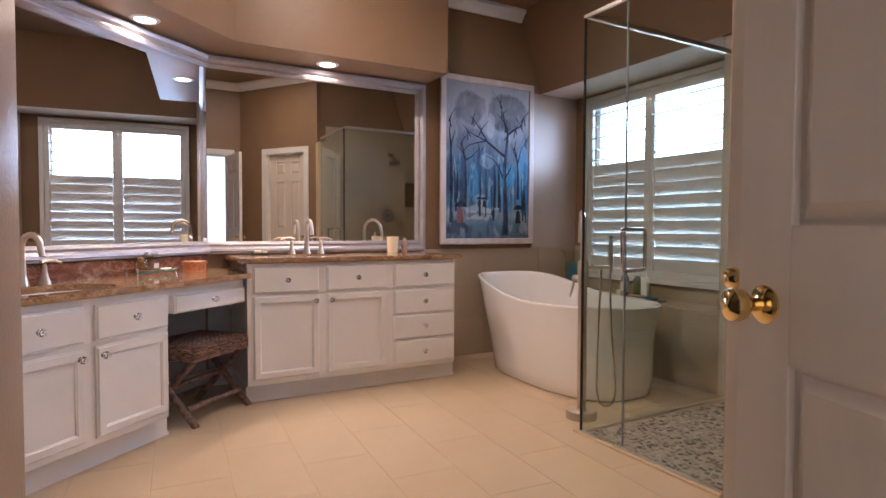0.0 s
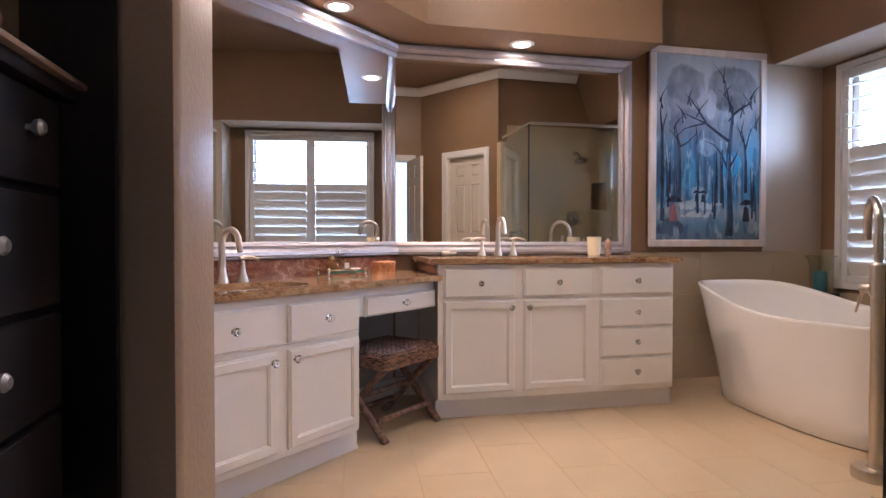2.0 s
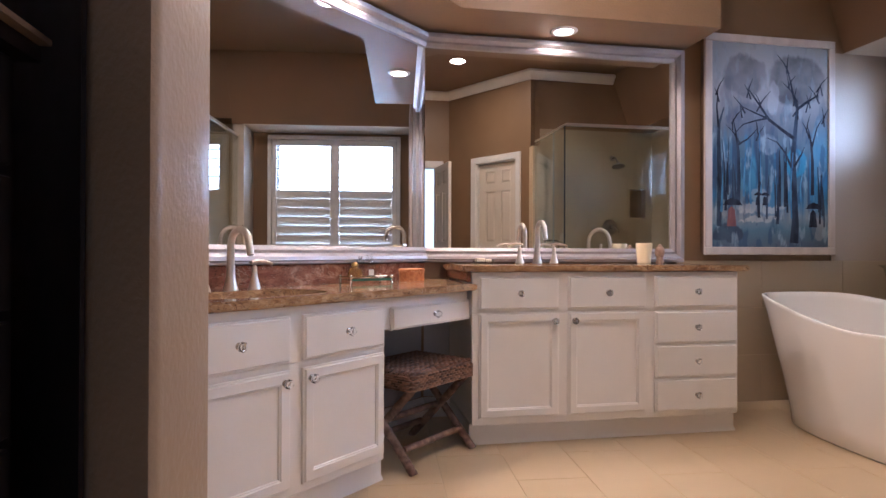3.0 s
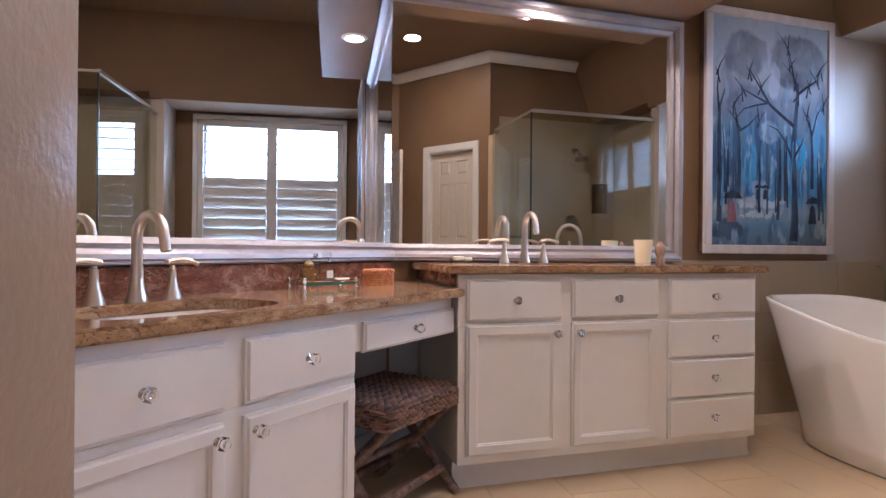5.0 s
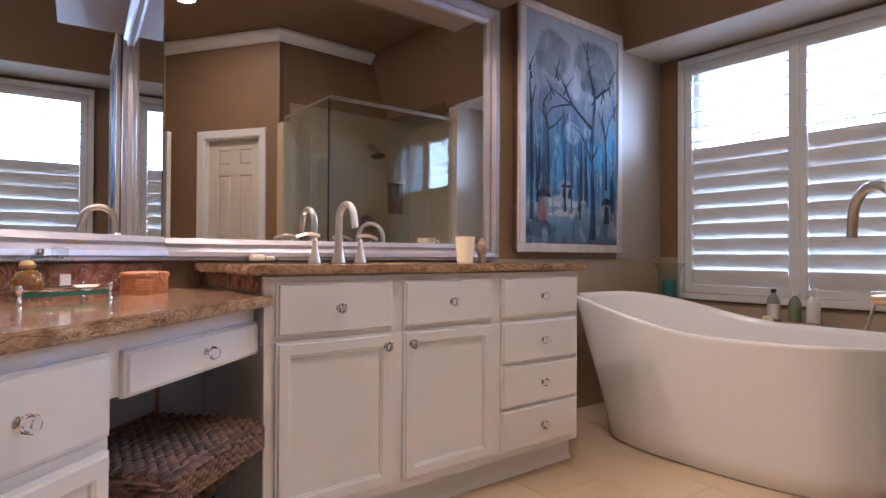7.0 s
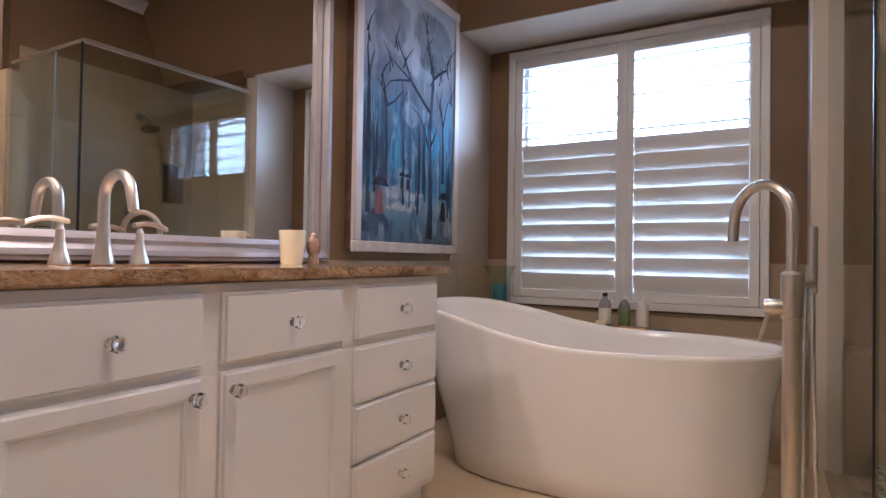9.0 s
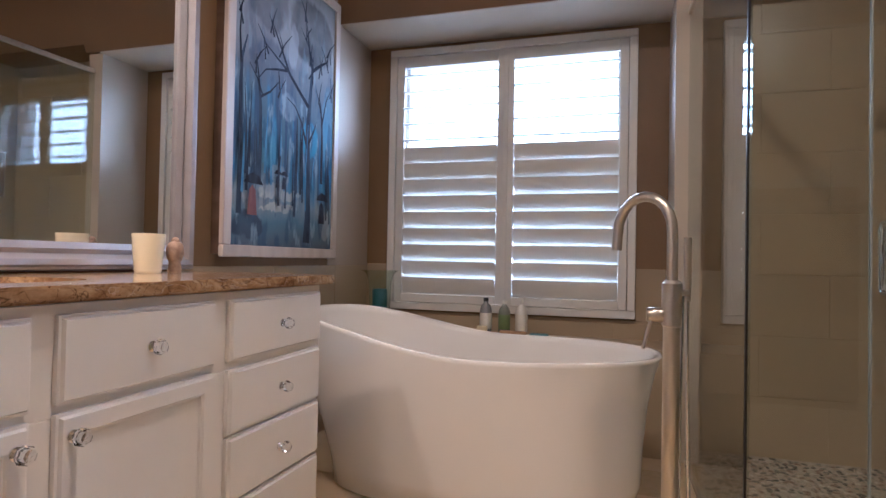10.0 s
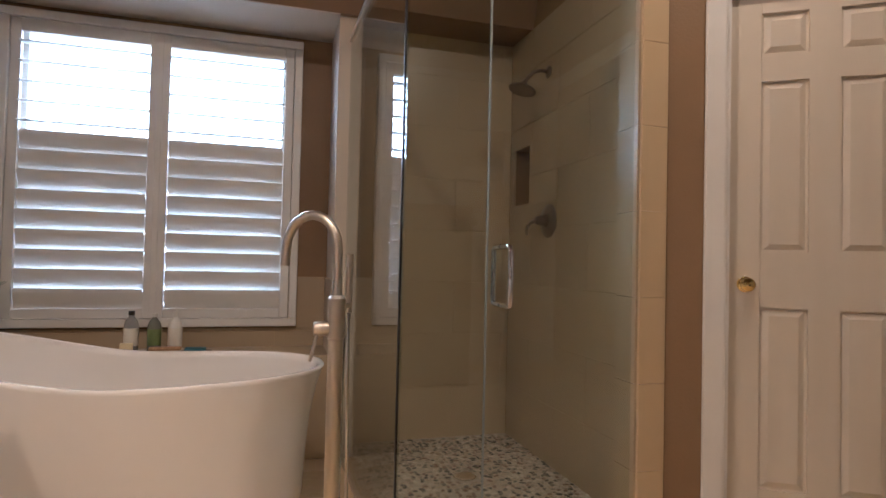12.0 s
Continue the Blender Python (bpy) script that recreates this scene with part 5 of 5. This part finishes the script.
            bmesh.ops.transform(wv, verts=wv.verts[o:], matrix=p @ q)
weave = mat("woven_strands", (0.045, 0.021, 0.013), 0.42, second=(0.25, 0.13, 0.075), scale=16, contrast=(0.38, 0.68), bump=0.3, bump_scale=150)
wt = weave.node_tree
gi = wt.nodes.new("ShaderNodeNewGeometry")
rr = wt.nodes.new("ShaderNodeValToRGB")
rr.color_ramp.elements[0].color, rr.color_ramp.elements[1].color = (0.035, 0.017, 0.012, 1), (0.30, 0.165, 0.10, 1)
wt.links.new(gi.outputs["Random Per Island"], rr.inputs[0])
wt.links.new(rr.outputs[0], wt.nodes["Principled BSDF"].inputs["Base Color"])
tagged(part("weave", wv, weave, stool, "braided seagrass strands"), kind="stuff")


def wrapped(p0, p1, r=0.0185):
    p0, p1 = V(p0), V(p1)
    n = 46
    return tube([p0.lerp(p1, i / n) for i in range(n + 1)], [r * (1 + 0.10 * (i % 2)) for i in range(n + 1)], 10)


for sx in (-1, 1):
    x = sx * (SWD - 0.02)
    part("leg", wrapped((x, -SDP + 0.0, 0.0), (x, SDP - 0.03, SZ - 0.07)), RATPOLE, stool)
    part("leg", wrapped((x * 0.9, SDP - 0.0, 0.0), (x * 0.9, -SDP + 0.03, SZ - 0.07)), RATPOLE, stool)
part("stretcher", wrapped((-SWD + 0.035, -SDP * 0.62, 0.09), (SWD - 0.035, -SDP * 0.62, 0.09), 0.015), RATPOLE, stool)
part("stretcher", wrapped((-SWD + 0.05, SDP * 0.62, 0.09), (SWD - 0.05, SDP * 0.62, 0.09), 0.015), RATPOLE, stool)
part("stretcher", wrapped((-SWD + 0.035, 0, 0.2), (SWD - 0.035, 0, 0.2), 0.015), RATPOLE, stool)
# panels at the back of the knee space; their grey holds the shade there
structure("knee_panel", box(LX1 + 0.003, -0.02, -0.003, -0.0005, 0.12, 0.775), KNEE, "panel at the back of the knee space, greyed for its shade", "panel").matrix_world = LEFT
structure("knee_panel", box(OX + 0.004, 0.624, NY - 0.004, NY - 0.0005, 0.12, 0.775), KNEE, "panel at the back of the knee space, greyed for its shade", "panel")
structure("knee_baseboard", sweep([(0, 0), (0.016, 0), (0.016, 0.09), (0.008, 0.11), (0, 0.115)], [(OX + 0.004, NY - 0.0005, 0), (0.635, NY - 0.0005, 0)]), TRIM, "white baseboard at the back of the knee space", "baseboard", True)
# -- black chest in the recess --
DX, DY0, DY1, DZ = -0.648, 0.95, 2.00, 1.345
ch = thing("chest_of_drawers", pose(DX, 0, 0), "black stained wooden chest of drawers with round knobs", "chest")
part("carcass", box(-0.45, -0.006, DY0, DY1, 0.0, DZ, 0.004), DARKWOOD, ch)
part("top", box(-0.47, 0.035, DY0 - 0.03, DY1 + 0.02, DZ, DZ + 0.035, 0.006, 2), DARKWOOD, ch)
# worn wood edge, its tan lightened for the light falling on it
part("cornice", box(-0.46, 0.055, DY0 - 0.03, DY1 + 0.02, DZ + 0.0355, DZ + 0.05, 0.004, 2), TANEDGE, ch, "worn brown top edge, lightened for the light it catches")
for z0, z1 in ((0.10, 0.335), (0.355, 0.58), (0.60, 0.825), (0.845, 1.105), (1.125, 1.335)):
    for y0, y1 in ((DY0 + 0.03, 1.22), (1.24, 1.56), (1.58, DY1 - 0.045)):
        f = box(-0.0055, 0.014, y0, y1, z0, z1, 0.004)
        dfr = part("drawer_front", f, DARKWOOD, ch)
        part("knob", lathe([(0.008, 0.012), (0.008, 0.024), (0.017, 0.032), (0.019, 0.042), (0.012, 0.05), (0, 0.051)], 18, Matrix.Translation((0, y1 - (0.165 if z0 > 1.1 else 0.325), (z0 + z1) / 2 + 0.015)) @ pose(0, 0, 0, 0, 90)), mat(
            "dark_pewter", (0.30, 0.30, 0.31), 0.3, 0.6) if z0 == 0.10 and y0 < 1 else bpy.data.materials["dark_pewter"], dfr, "dull pewter knob")
# black faces added in place of the deep shadow inside the recess
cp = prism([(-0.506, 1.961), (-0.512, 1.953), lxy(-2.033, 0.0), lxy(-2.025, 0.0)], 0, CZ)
structure("recess_panel", cp, DARKWOOD, "panel lining the recess, coloured black for the shadow there", "panel")
structure("wall_recess_north", box(-1.7, -1.0, 2.85, 2.95, 0, CZ), DARKWOOD, "back wall of the recess, coloured black for the shadow there", "panel")
lg = thing("wooden_log", pose(DX - 0.06, 0, DZ + 0.0515), "reddish brown decorative log lying on the chest", "log")
lr = random.Random(4)
part("log_body", tube([(0.01 * math.sin(q * 3), 0.95 + 0.78 * q, 0.055 + 0.004 * math.sin(q * 9)) for q in [i / 16 for i in range(17)]], [0.055 * (1 + lr.uniform(-0.06, 0.06)) for _ in range(17)], 14), LOGWOOD, lg)

# -- on the worktops --
TRAY = pose(0.118, 3.575, 0.808, 0, 0, 26)
tr = thing("glass_tray", TRAY, "mirrored glass vanity tray with silver corner posts", "tray")
part("plate", box(-0.113, 0.113, -0.060, 0.060, 0.016, 0.021), GLASS, tr, "clear glass plate")
part("edge_strip", box(-0.1145, 0.1145, -0.062, -0.0605, 0.013, 0.024), mat("green_glass_edge", (0.05, 0.13, 0.10), 0.1, second=(0.06, 0.16, 0.12), scale=9), tr, "green glass edge")
for sx in (-1, 1):
    for sy in (-1, 1):
        part("post", lathe([(0.008, 0), (0.006, 0.004), (0.006, 0.03), (0.008, 0.034), (0.006, 0.042), (0, 0.044)], 14, Matrix.Translation((sx * 0.112, sy * 0.058, 0))), CHROME, tr, "silver corner post")
for sy in (-1, 1):
    part("gallery_rail", tube([(-0.112, sy * 0.058, 0.03), (0.112, sy * 0.058, 0.03)], 0.0025, 8), CHROME, tr)
b1 = thing("perfume_bottle", TRAY @ pose(-0.058, 0.008, 0.0215) @ Matrix.Scale(0.88, 4), "round amber perfume bottle with a gold stopper", "bottle")
part("flask", lathe([(0.026, 0), (0.038, 0.014), (0.04, 0.03), (0.036, 0.05), (0.02, 0.063), (0.012, 0.066)], 12), AMBER, b1)
part("stopper", lathe([(0.012, 0.066), (0.02, 0.072), (0.021, 0.08), (0.014, 0.09), (0, 0.094)], 12), mat("gold_cap", (0.5, 0.36, 0.14), 0.3, 0.8), b1)
b2 = thing("perfume_bottle", TRAY @ pose(0.016, 0.0, 0.0215, 0, 0, 12) @ Matrix.Scale(0.9, 4), "square clear perfume bottle with a white label", "bottle")
part("flask", box(-0.036, 0.036, -0.018, 0.018, 0, 0.094, 0.006, 2), CLEAR, b2)
part("label", box(-0.018, 0.018, -0.0196, -0.0184, 0.018, 0.05), PAPER, b2, "white paper label")
part("stopper", box(-0.019, 0.019, -0.014, 0.014, 0.101, 0.130, 0.005, 2), CLEAR, b2)
part("neck", lathe([(0.009, 0.0945), (0.009, 0.1005)], 14), CHROME, b2)
b3 = thing("perfume_bottle", TRAY @ pose(-0.014, 0.036, 0.0215, 0, 0, 12) @ Matrix.Scale(0.85, 4), "tall slim clear glass bottle behind the others", "bottle")
part("flask", box(-0.02, 0.02, -0.016, 0.016, 0, 0.112, 0.005, 2), CLEAR, b3)
part("stopper", lathe([(0.008, 0.1125), (0.013, 0.117), (0.013, 0.129), (0, 0.132)], 14), CHROME, b3)
sl = thing("seashell", TRAY @ pose(0.078, -0.008, 0.0215) @ Matrix.Scale(0.8, 4), "small cream fan-shaped seashell dish on the tray", "shell")
shb = bmesh.new()
rows = []
for i in range(13):
    a = math.pi * i / 12
    rr_ = 1 + 0.06 * (i % 2)
    rows.append([shb.verts.new((0.042 * r * rr_ * math.cos(a), 0.032 * r * rr_ * math.sin(a) - 0.01, z)) for r, z in ((0.05, 0.0), (0.5, 0.004), (1.0, 0.016), (1.0, 0.019), (0.5, 0.008), (0.05, 0.004))])
for a, b in zip(rows, rows[1:]):
    for k in range(5):
        shb.faces.new((a[k], a[k + 1], b[k + 1], b[k]))
part("shell_body", shb, SOAP, sl)
wb = thing("wicker_box", LEFT @ pose(-0.275, -0.150, 0.808), "small oval orange wicker box with a lid and clasp", "box")


def oval_ring(ax, ay, z):
    return [(ax * (abs(math.cos(a)) ** 0.75) * math.copysign(1, math.cos(a)), ay * (abs(math.sin(a)) ** 0.75) * math.copysign(1, math.sin(a)), z) for a in [2 * math.pi * i / 40 for i in range(40)]]


def loft(rings, cap=True):
    bm = bmesh.new()
    rows = [[bm.verts.new(p) for p in r] for r in rings]
    for a, b in zip(rows, rows[1:]):
        for i in range(len(a)):
            bm.faces.new((a[i], a[(i + 1) % len(a)], b[(i + 1) % len(a)], b[i]))
    bm.faces.new(rows[0]), bm.faces.new(rows[-1])
    bmesh.ops.recalc_face_normals(bm, faces=bm.faces)
    return bm


part("basket_body", loft([oval_ring(0.072 + 0.0016 * (i % 2), 0.05 + 0.0016 * (i % 2), 0.0045 * i) for i in range(12)]), BASKET, wb)
part("lid", loft([oval_ring(0.0755, 0.0535, 0.051), oval_ring(0.0765, 0.0545, 0.056), oval_ring(0.0755, 0.0535, 0.062), oval_ring(0.07, 0.048, 0.066), oval_ring(0.03, 0.02, 0.068)]), BASKET, wb)
part("clasp", tube([(0.012, -0.053, 0.066), (0.013, -0.058, 0.05), (0.008, -0.059, 0.036), (-0.004, -0.058, 0.038), (-0.006, -0.057, 0.05), (-0.004, -0.053, 0.066)], 0.0025, 8), BASKET, wb)
sp_ = thing("soap_dish", pose(0.80, 3.93, 0.897), "cream soap bars in a clear glass dish", "soap dish")
part("dish", loft([oval_ring(0.055, 0.035, 0), oval_ring(0.06, 0.04, 0.012), oval_ring(0.062, 0.042, 0.018), oval_ring(0.058, 0.038, 0.018), oval_ring(0.05, 0.03, 0.005)]), CLEAR, sp_)
part("soap_bar", box(-0.043, 0.005, -0.024, 0.02, 0.0085, 0.032, 0.007, 2), SOAP, sp_)
part("soap_bar", box(0.008, 0.047, -0.02, 0.02, 0.0085, 0.025, 0.006, 2), SOAP, sp_)
cd = thing("candle", pose(1.775, 3.885, 0.897), "ivory candle in a ribbed milk glass cup", "candle")
part("cup", lathe([(0.036, 0), (0.038, 0.004)] + [(0.038 + 0.010 * q + 0.0012 * (k % 2), 0.004 + 0.118 * q) for k, q in enumerate([i / 16 for i in range(17)])] + [(0.044, 0.122), (0.041, 0.10)], 40), MILK, cd)
part("wax", lathe([(0.0405, 0.098), (0.04, 0.1025), (0, 0.103)], 30), WAX, cd)
bt = thing("bust", pose(1.865, 3.865, 0.897), "small carved tan stone head figurine", "figurine")
part("head", lathe([(0.020, 0), (0.022, 0.01), (0.019, 0.025), (0.018, 0.035), (0.024, 0.046), (0.0275, 0.062), (0.0275, 0.078), (0.022, 0.094), (0.013, 0.101), (0.013, 0.106), (0.008, 0.114), (0, 0.117)], 20), BUST, bt)
# -- in the bay --
LDZ = 0.53
structure("bay_ledge", box(3.36, EX - 0.0085, 2.244, NY - 0.0085, 0, LDZ, 0.003), WTILE, "taupe tiled ledge below the window behind the bathtub", "ledge")
tyb = thing("bath_tray", pose(3.50, 3.03, LDZ), "shallow dark wooden tray holding bath things", "tray")
part("tray_base", box(-0.06, 0.07, -0.2, 0.24, 0, 0.012, 0.004), DARKEDGE, tyb)
part("tray_rim", box(-0.066, -0.0605, -0.2, 0.24, 0.0, 0.02, 0.002), DARKEDGE, tyb)


def bottle(x, y, body, capm, lab, r, h, label, neck=0.4):
    b = thing("bath_bottle", pose(x, y, LDZ + 0.0125), label, "bottle")
    part("bottle_body", lathe([(r * 0.9, 0), (r, 0.006), (r, h * 0.68), (r * 0.8, h * 0.78), (r * neck, h * 0.86), (r * neck, h * 0.9)], 24), body, b)
    part("cap", lathe([(r * neck * 1.1, h * 0.9), (r * neck * 1.1, h), (0, h)], 18), capm, b)
    part("label", lathe([(r + 0.0008, h * 0.16), (r + 0.0012, h * 0.17), (r + 0.0012, h * 0.58), (r + 0.0008, h * 0.59)], 24), lab, b, "printed paper label")
    return b


bottle(3.52, 3.205, mat("clear_plastic_bottle", (0.55, 0.55, 0.55), 0.12, 0, glass=0.5), BLACKP, PAPER, 0.033, 0.205, "clear plastic bottle with a pale label and black cap")
bottle(3.55, 3.105, mat("smoky_bottle", (0.32, 0.33, 0.28), 0.15, 0, glass=0.3), PLASTIC, GREEN, 0.032, 0.19, "grey plastic bottle with a green label")
pb = bottle(3.53, 3.005, PLASTIC, PLASTIC, PAPER, 0.033, 0.20, "white plastic pump bottle of lotion", 0.3)
part("pump", tube([(0, 0, 0.20), (0, 0, 0.212), (-0.004, -0.01, 0.214), (-0.012, -0.03, 0.21)], 0.004, 8), PLASTIC, pb)
scp = thing("soap_block", pose(3.475, 3.215, LDZ + 0.0125), "yellow soap block with a cream wrapper", "soap")
part("block", box(-0.015, 0.015, -0.028, 0.028, 0, 0.05, 0.004, 2), WAX, scp)
br = thing("bath_brush", pose(3.475, 3.04, LDZ + 0.0125), "pale wooden bath brush lying on the tray", "brush")
part("brush_back", box(-0.02, 0.02, -0.075, 0.075, 0.012, 0.03, 0.008, 3), WOOD, br)
part("bristles", box(-0.016, 0.016, -0.068, 0.068, 0.0, 0.0118, 0.002), SOAP, br)
cl = thing("washcloth", pose(3.475, 2.90, LDZ + 0.0125), "folded teal washcloth with a wooden handle beside it", "cloth")
part("fold", box(-0.03, 0.03, -0.05, 0.05, 0, 0.024, 0.009, 3), BLUE, cl)
hu = thing("hurricane_candle", pose(3.56, 3.872, LDZ), "teal pillar candle in a clear footed glass hurricane", "candle holder")
part("stand", box(-0.085, 0.085, -0.085, 0.085, 0, 0.09, 0.004), BLACKP, hu, "black square stand")
part("pillar_candle", lathe([(0.042, 0.0915), (0.045, 0.095), (0.045, 0.235), (0.04, 0.243), (0.0, 0.24)], 28), BLUE, hu)
gsh = part("glass_shade", lathe([(0.055, 0.0905), (0.062, 0.10), (0.066, 0.20), (0.068, 0.28), (0.085, 0.335), (0.108, 0.352), (0.11, 0.355), (0.105, 0.356), (0.083, 0.339), (0.066, 0.285), (0.064, 0.20),
                                   (0.06, 0.102)], 40), GLASS, hu, "clear flared glass shade")
sw_ = thing("light_switch", pose(1.29, SW, 1.15, 0, 0, 180), "cream light switch plate on the wall", "switch")
part("plate", box(-0.036, 0.036, -0.006, -0.0005, -0.058, 0.058, 0.003), TRIM, sw_)
part("toggle", box(-0.005, 0.005, -0.015, -0.0062, -0.01, 0.01, 0.001), TRIM, sw_)

# ---- tiles ----
TCACHE = {}


def tile_mesh(w, h, material, t=0.008):
    key = (round(w, 3), round(h, 3), material.name, t)
    if key not in TCACHE:
        bm = bmesh.new()
        b = 0.0015
        lo = [bm.verts.new((x, 0, z)) for x, z in ((0, 0), (w, 0), (w, h), (0, h))]
        mi = [bm.verts.new((x, -t + b, z)) for x, z in ((0, 0), (w, 0), (w, h), (0, h))]
        hi = [bm.verts.new((x, -t, z)) for x, z in ((b, b), (w - b, b), (w - b, h - b), (b, h - b))]
        for a, c in ((lo, mi), (mi, hi)):
            for i in range(4):
                bm.faces.new((a[i], a[(i + 1) % 4], c[(i + 1) % 4], c[i]))
        bm.faces.new(hi)
        bmesh.ops.recalc_face_normals(bm, faces=bm.faces)
        me = bpy.data.meshes.new("tile")
        bm.to_mesh(me)
        bm.free()
        me.materials.append(material)
        TCACHE[key] = me
    return TCACHE[key]


def minus(r, hole):
    """A rectangle (x0, x1, z0, z1) less a hole."""
    x0, x1, z0, z1 = r
    a0, a1, c0, c1 = hole
    if a1 <= x0 or a0 >= x1 or c1 <= z0 or c0 >= z1:
        return [r]
    out = []
    if z0 < c0:
        out.append((x0, x1, z0, c0))
    if c1 < z1:
        out.append((x0, x1, c1, z1))
    zz0, zz1 = max(z0, c0), min(z1, c1)
    if x0 < a0:
        out.append((x0, a0, zz0, zz1))
    if a1 < x1:
        out.append((a1, x1, zz0, zz1))
    return out


def tiled(name, matrix, w, h, tw, th, label, material=WTILE, grout=GROUT, shift=0.5, hole=None, gap=0.002):
    """A tiled face in local x-z, proud towards local -y."""
    rects = [(0, w, 0, h)] if not hole else minus((0, w, 0, h), hole)
    bm = bmesh.new()
    for r in rects:
        box(r[0], r[1], -0.0055, -0.0005, r[2], r[3], bm=bm)
    base = structure(name, bm, grout, label, "wall tile")
    base.matrix_world = matrix
    rows = int(math.ceil(h / th - 0.02))
    for j in range(rows):
        x = -tw * ((j * shift) % 1)
        while x < w - 0.01:
            r = (max(0, x + gap / 2), min(w, x + tw - gap / 2), j * th + gap / 2, min(h, (j + 1) * th - gap / 2))
            x += tw
            for q in ([r] if not hole else minus(r, hole)):
                if q[1] - q[0] > 0.012 and q[3] - q[2] > 0.012:
                    piece("tile", tile_mesh(q[1] - q[0], q[3] - q[2], material), base, Matrix.Translation((q[0], -0.0005, q[2])))
    return base


WH = 0.912
TOP = 2.40
tiled("tile_wainscot_north", pose(2.083, NY, 0), EX - 2.083, WH, 0.61, 0.304, "taupe tile wainscot behind the bathtub")
tiled("tile_wainscot_east", pose(EX, NY - 0.009, 0, 0, 0, -90), NY - 0.009 - 2.244, 0.925, 0.61, 0.308, "taupe tile below and beside the window", hole=(NY - 0.009 - FY1 - 0.002, NY - 0.009 - FY0 + 0.002, FZ0 - 0.012, 3))
tiled("tile_wainscot_bay", pose(EX - 0.009, 2.235, 0, 0, 0, 180), EX - 0.009 - RET, 0.925, 0.61, 0.308, "taupe tile on the bay's return")
tiled("tile_shower_east", pose(SX + 0.012, 2.118, 0, 0, 0, -90), 2.118 - SY - 0.009, SHEAD - 0.001, 0.61, 0.304, "large taupe tiles on the shower's long wall")
tiled("tile_shower_south", pose(SX + 0.003, SY, 0, 0, 0, 180), SX + 0.003 - 2.205, SHEAD - 0.001, 0.61, 0.304, "large taupe tiles on the shower's plumbing wall", hole=(SX + 0.003 - NX1, SX + 0.003 - NX0, NZ0, NZ1))
tiled("tile_shower_return", pose(RET + 0.001, 2.12, 0), SX + 0.003 - RET - 0.001, SHEAD - 0.001, 0.61, 0.304, "large taupe tiles on the shower's return")
structure("shower_pier", box(2.078, 2.20, SY + 0.001, 1.296, 0, 2.14, 0.003), GROUT, "narrow pier at the shower door", "pier")
for j in range(7):
    z0, z1 = j * 0.3055, (j + 1) * 0.3055 - 0.0012
    pier = bpy.data.objects["shower_pier"]
    piece("tile", tile_mesh(0.107, z1 - z0, TILE), pier, Matrix.Translation((2.0775, 1.294, z0)) @ pose(0, 0, 0, 0, 0, -90))
    # north face takes the darker tile for its shadow behind the glass
    piece("tile", tile_mesh(0.122, z1 - z0, WTILE), pier, Matrix.Translation((2.2, 1.2965, z0)) @ pose(0, 0, 0, 0, 0, 180))

# floor tiles in a half bond, a few degrees off the walls
fl = bpy.data.objects["floor"]
TW, TL, FA = 0.3125, 0.625, -4.0
FR_ = pose(0.10, 3.0, 0, 0, 0, FA)
lay = pose(0, 0, 0, -90)
for i in range(-7, 13):
    for j in range(-8, 4):
        x, y = i * TW, (j + 0.5 * (i % 2)) * TL + 0.1
        c = FR_ @ V((x + TW / 2, y + TL / 2, 0))
        if not (-1.4 < c.x < EX + 0.1 and -0.5 < c.y < NY - 0.06) or (LEFT.inverted() @ c).y > -0.1 or (c.x > GX + 0.33 and c.y < GY - 0.36):
            continue
        piece("tile", tile_mesh(TW - 0.0016, TL - 0.0016, TILE, 0.0058), fl, FR_ @ Matrix.Translation((x, y + TL - 0.0016, -0.0058)) @ lay)
# pebble bed of the shower
pbase = structure("pebble_floor", box(GX + 0.0125, SX + 0.003, SY, GY - 0.0125, -0.004, 0.003), PGROUT, "river pebble shower floor in pale grout", "floor")
rnd = random.Random(5)
verts, faces = [], []
G = 0.0305
ny = int((GY - SY) / G)
nx = int((SX - GX) / G)
for j in range(ny):
    for i in range(nx):
        if rnd.random() < 0.10:
            continue
        x = GX + 0.03 + (i + 0.5 * (j % 2) + rnd.uniform(-0.25, 0.25)) * G
        y = SY + 0.018 + (j + rnd.uniform(-0.25, 0.25)) * G
        if x > SX - 0.015 or y > GY - 0.03 or (x - 2.94) ** 2 + (y - 1.63) ** 2 < 0.07 ** 2:
            continue
        a, b, rot, h = rnd.uniform(0.010, 0.0195), rnd.uniform(0.007, 0.0125), rnd.uniform(0, math.pi), rnd.uniform(0.003, 0.006)
        o = len(verts)
        for f, z in ((1.0, 0.003), (0.9, 0.003 + 0.6 * h), (0.5, 0.003 + h)):
            for k in range(8):
                t = 2 * math.pi * k / 8
                u, v = f * a * math.cos(t), f * b * math.sin(t)
                verts.append((x + u * math.cos(rot) - v * math.sin(rot), y + u * math.sin(rot) + v * math.cos(rot), z))
        for r in range(2):
            for k in range(8):
                faces.append((o + r * 8 + k, o + r * 8 + (k + 1) % 8, o + (r + 1) * 8 + (k + 1) % 8, o + (r + 1) * 8 + k))
        faces.append(tuple(o + 16 + k for k in range(8)))
me = bpy.data.meshes.new("pebbles")
me.from_pydata(verts, [], faces)
me.materials.append(PEBBLE)
smooth(me, 70)
pst = new("pebbles", me)
pst.parent = pbase
tagged(pst, kind="stuff")
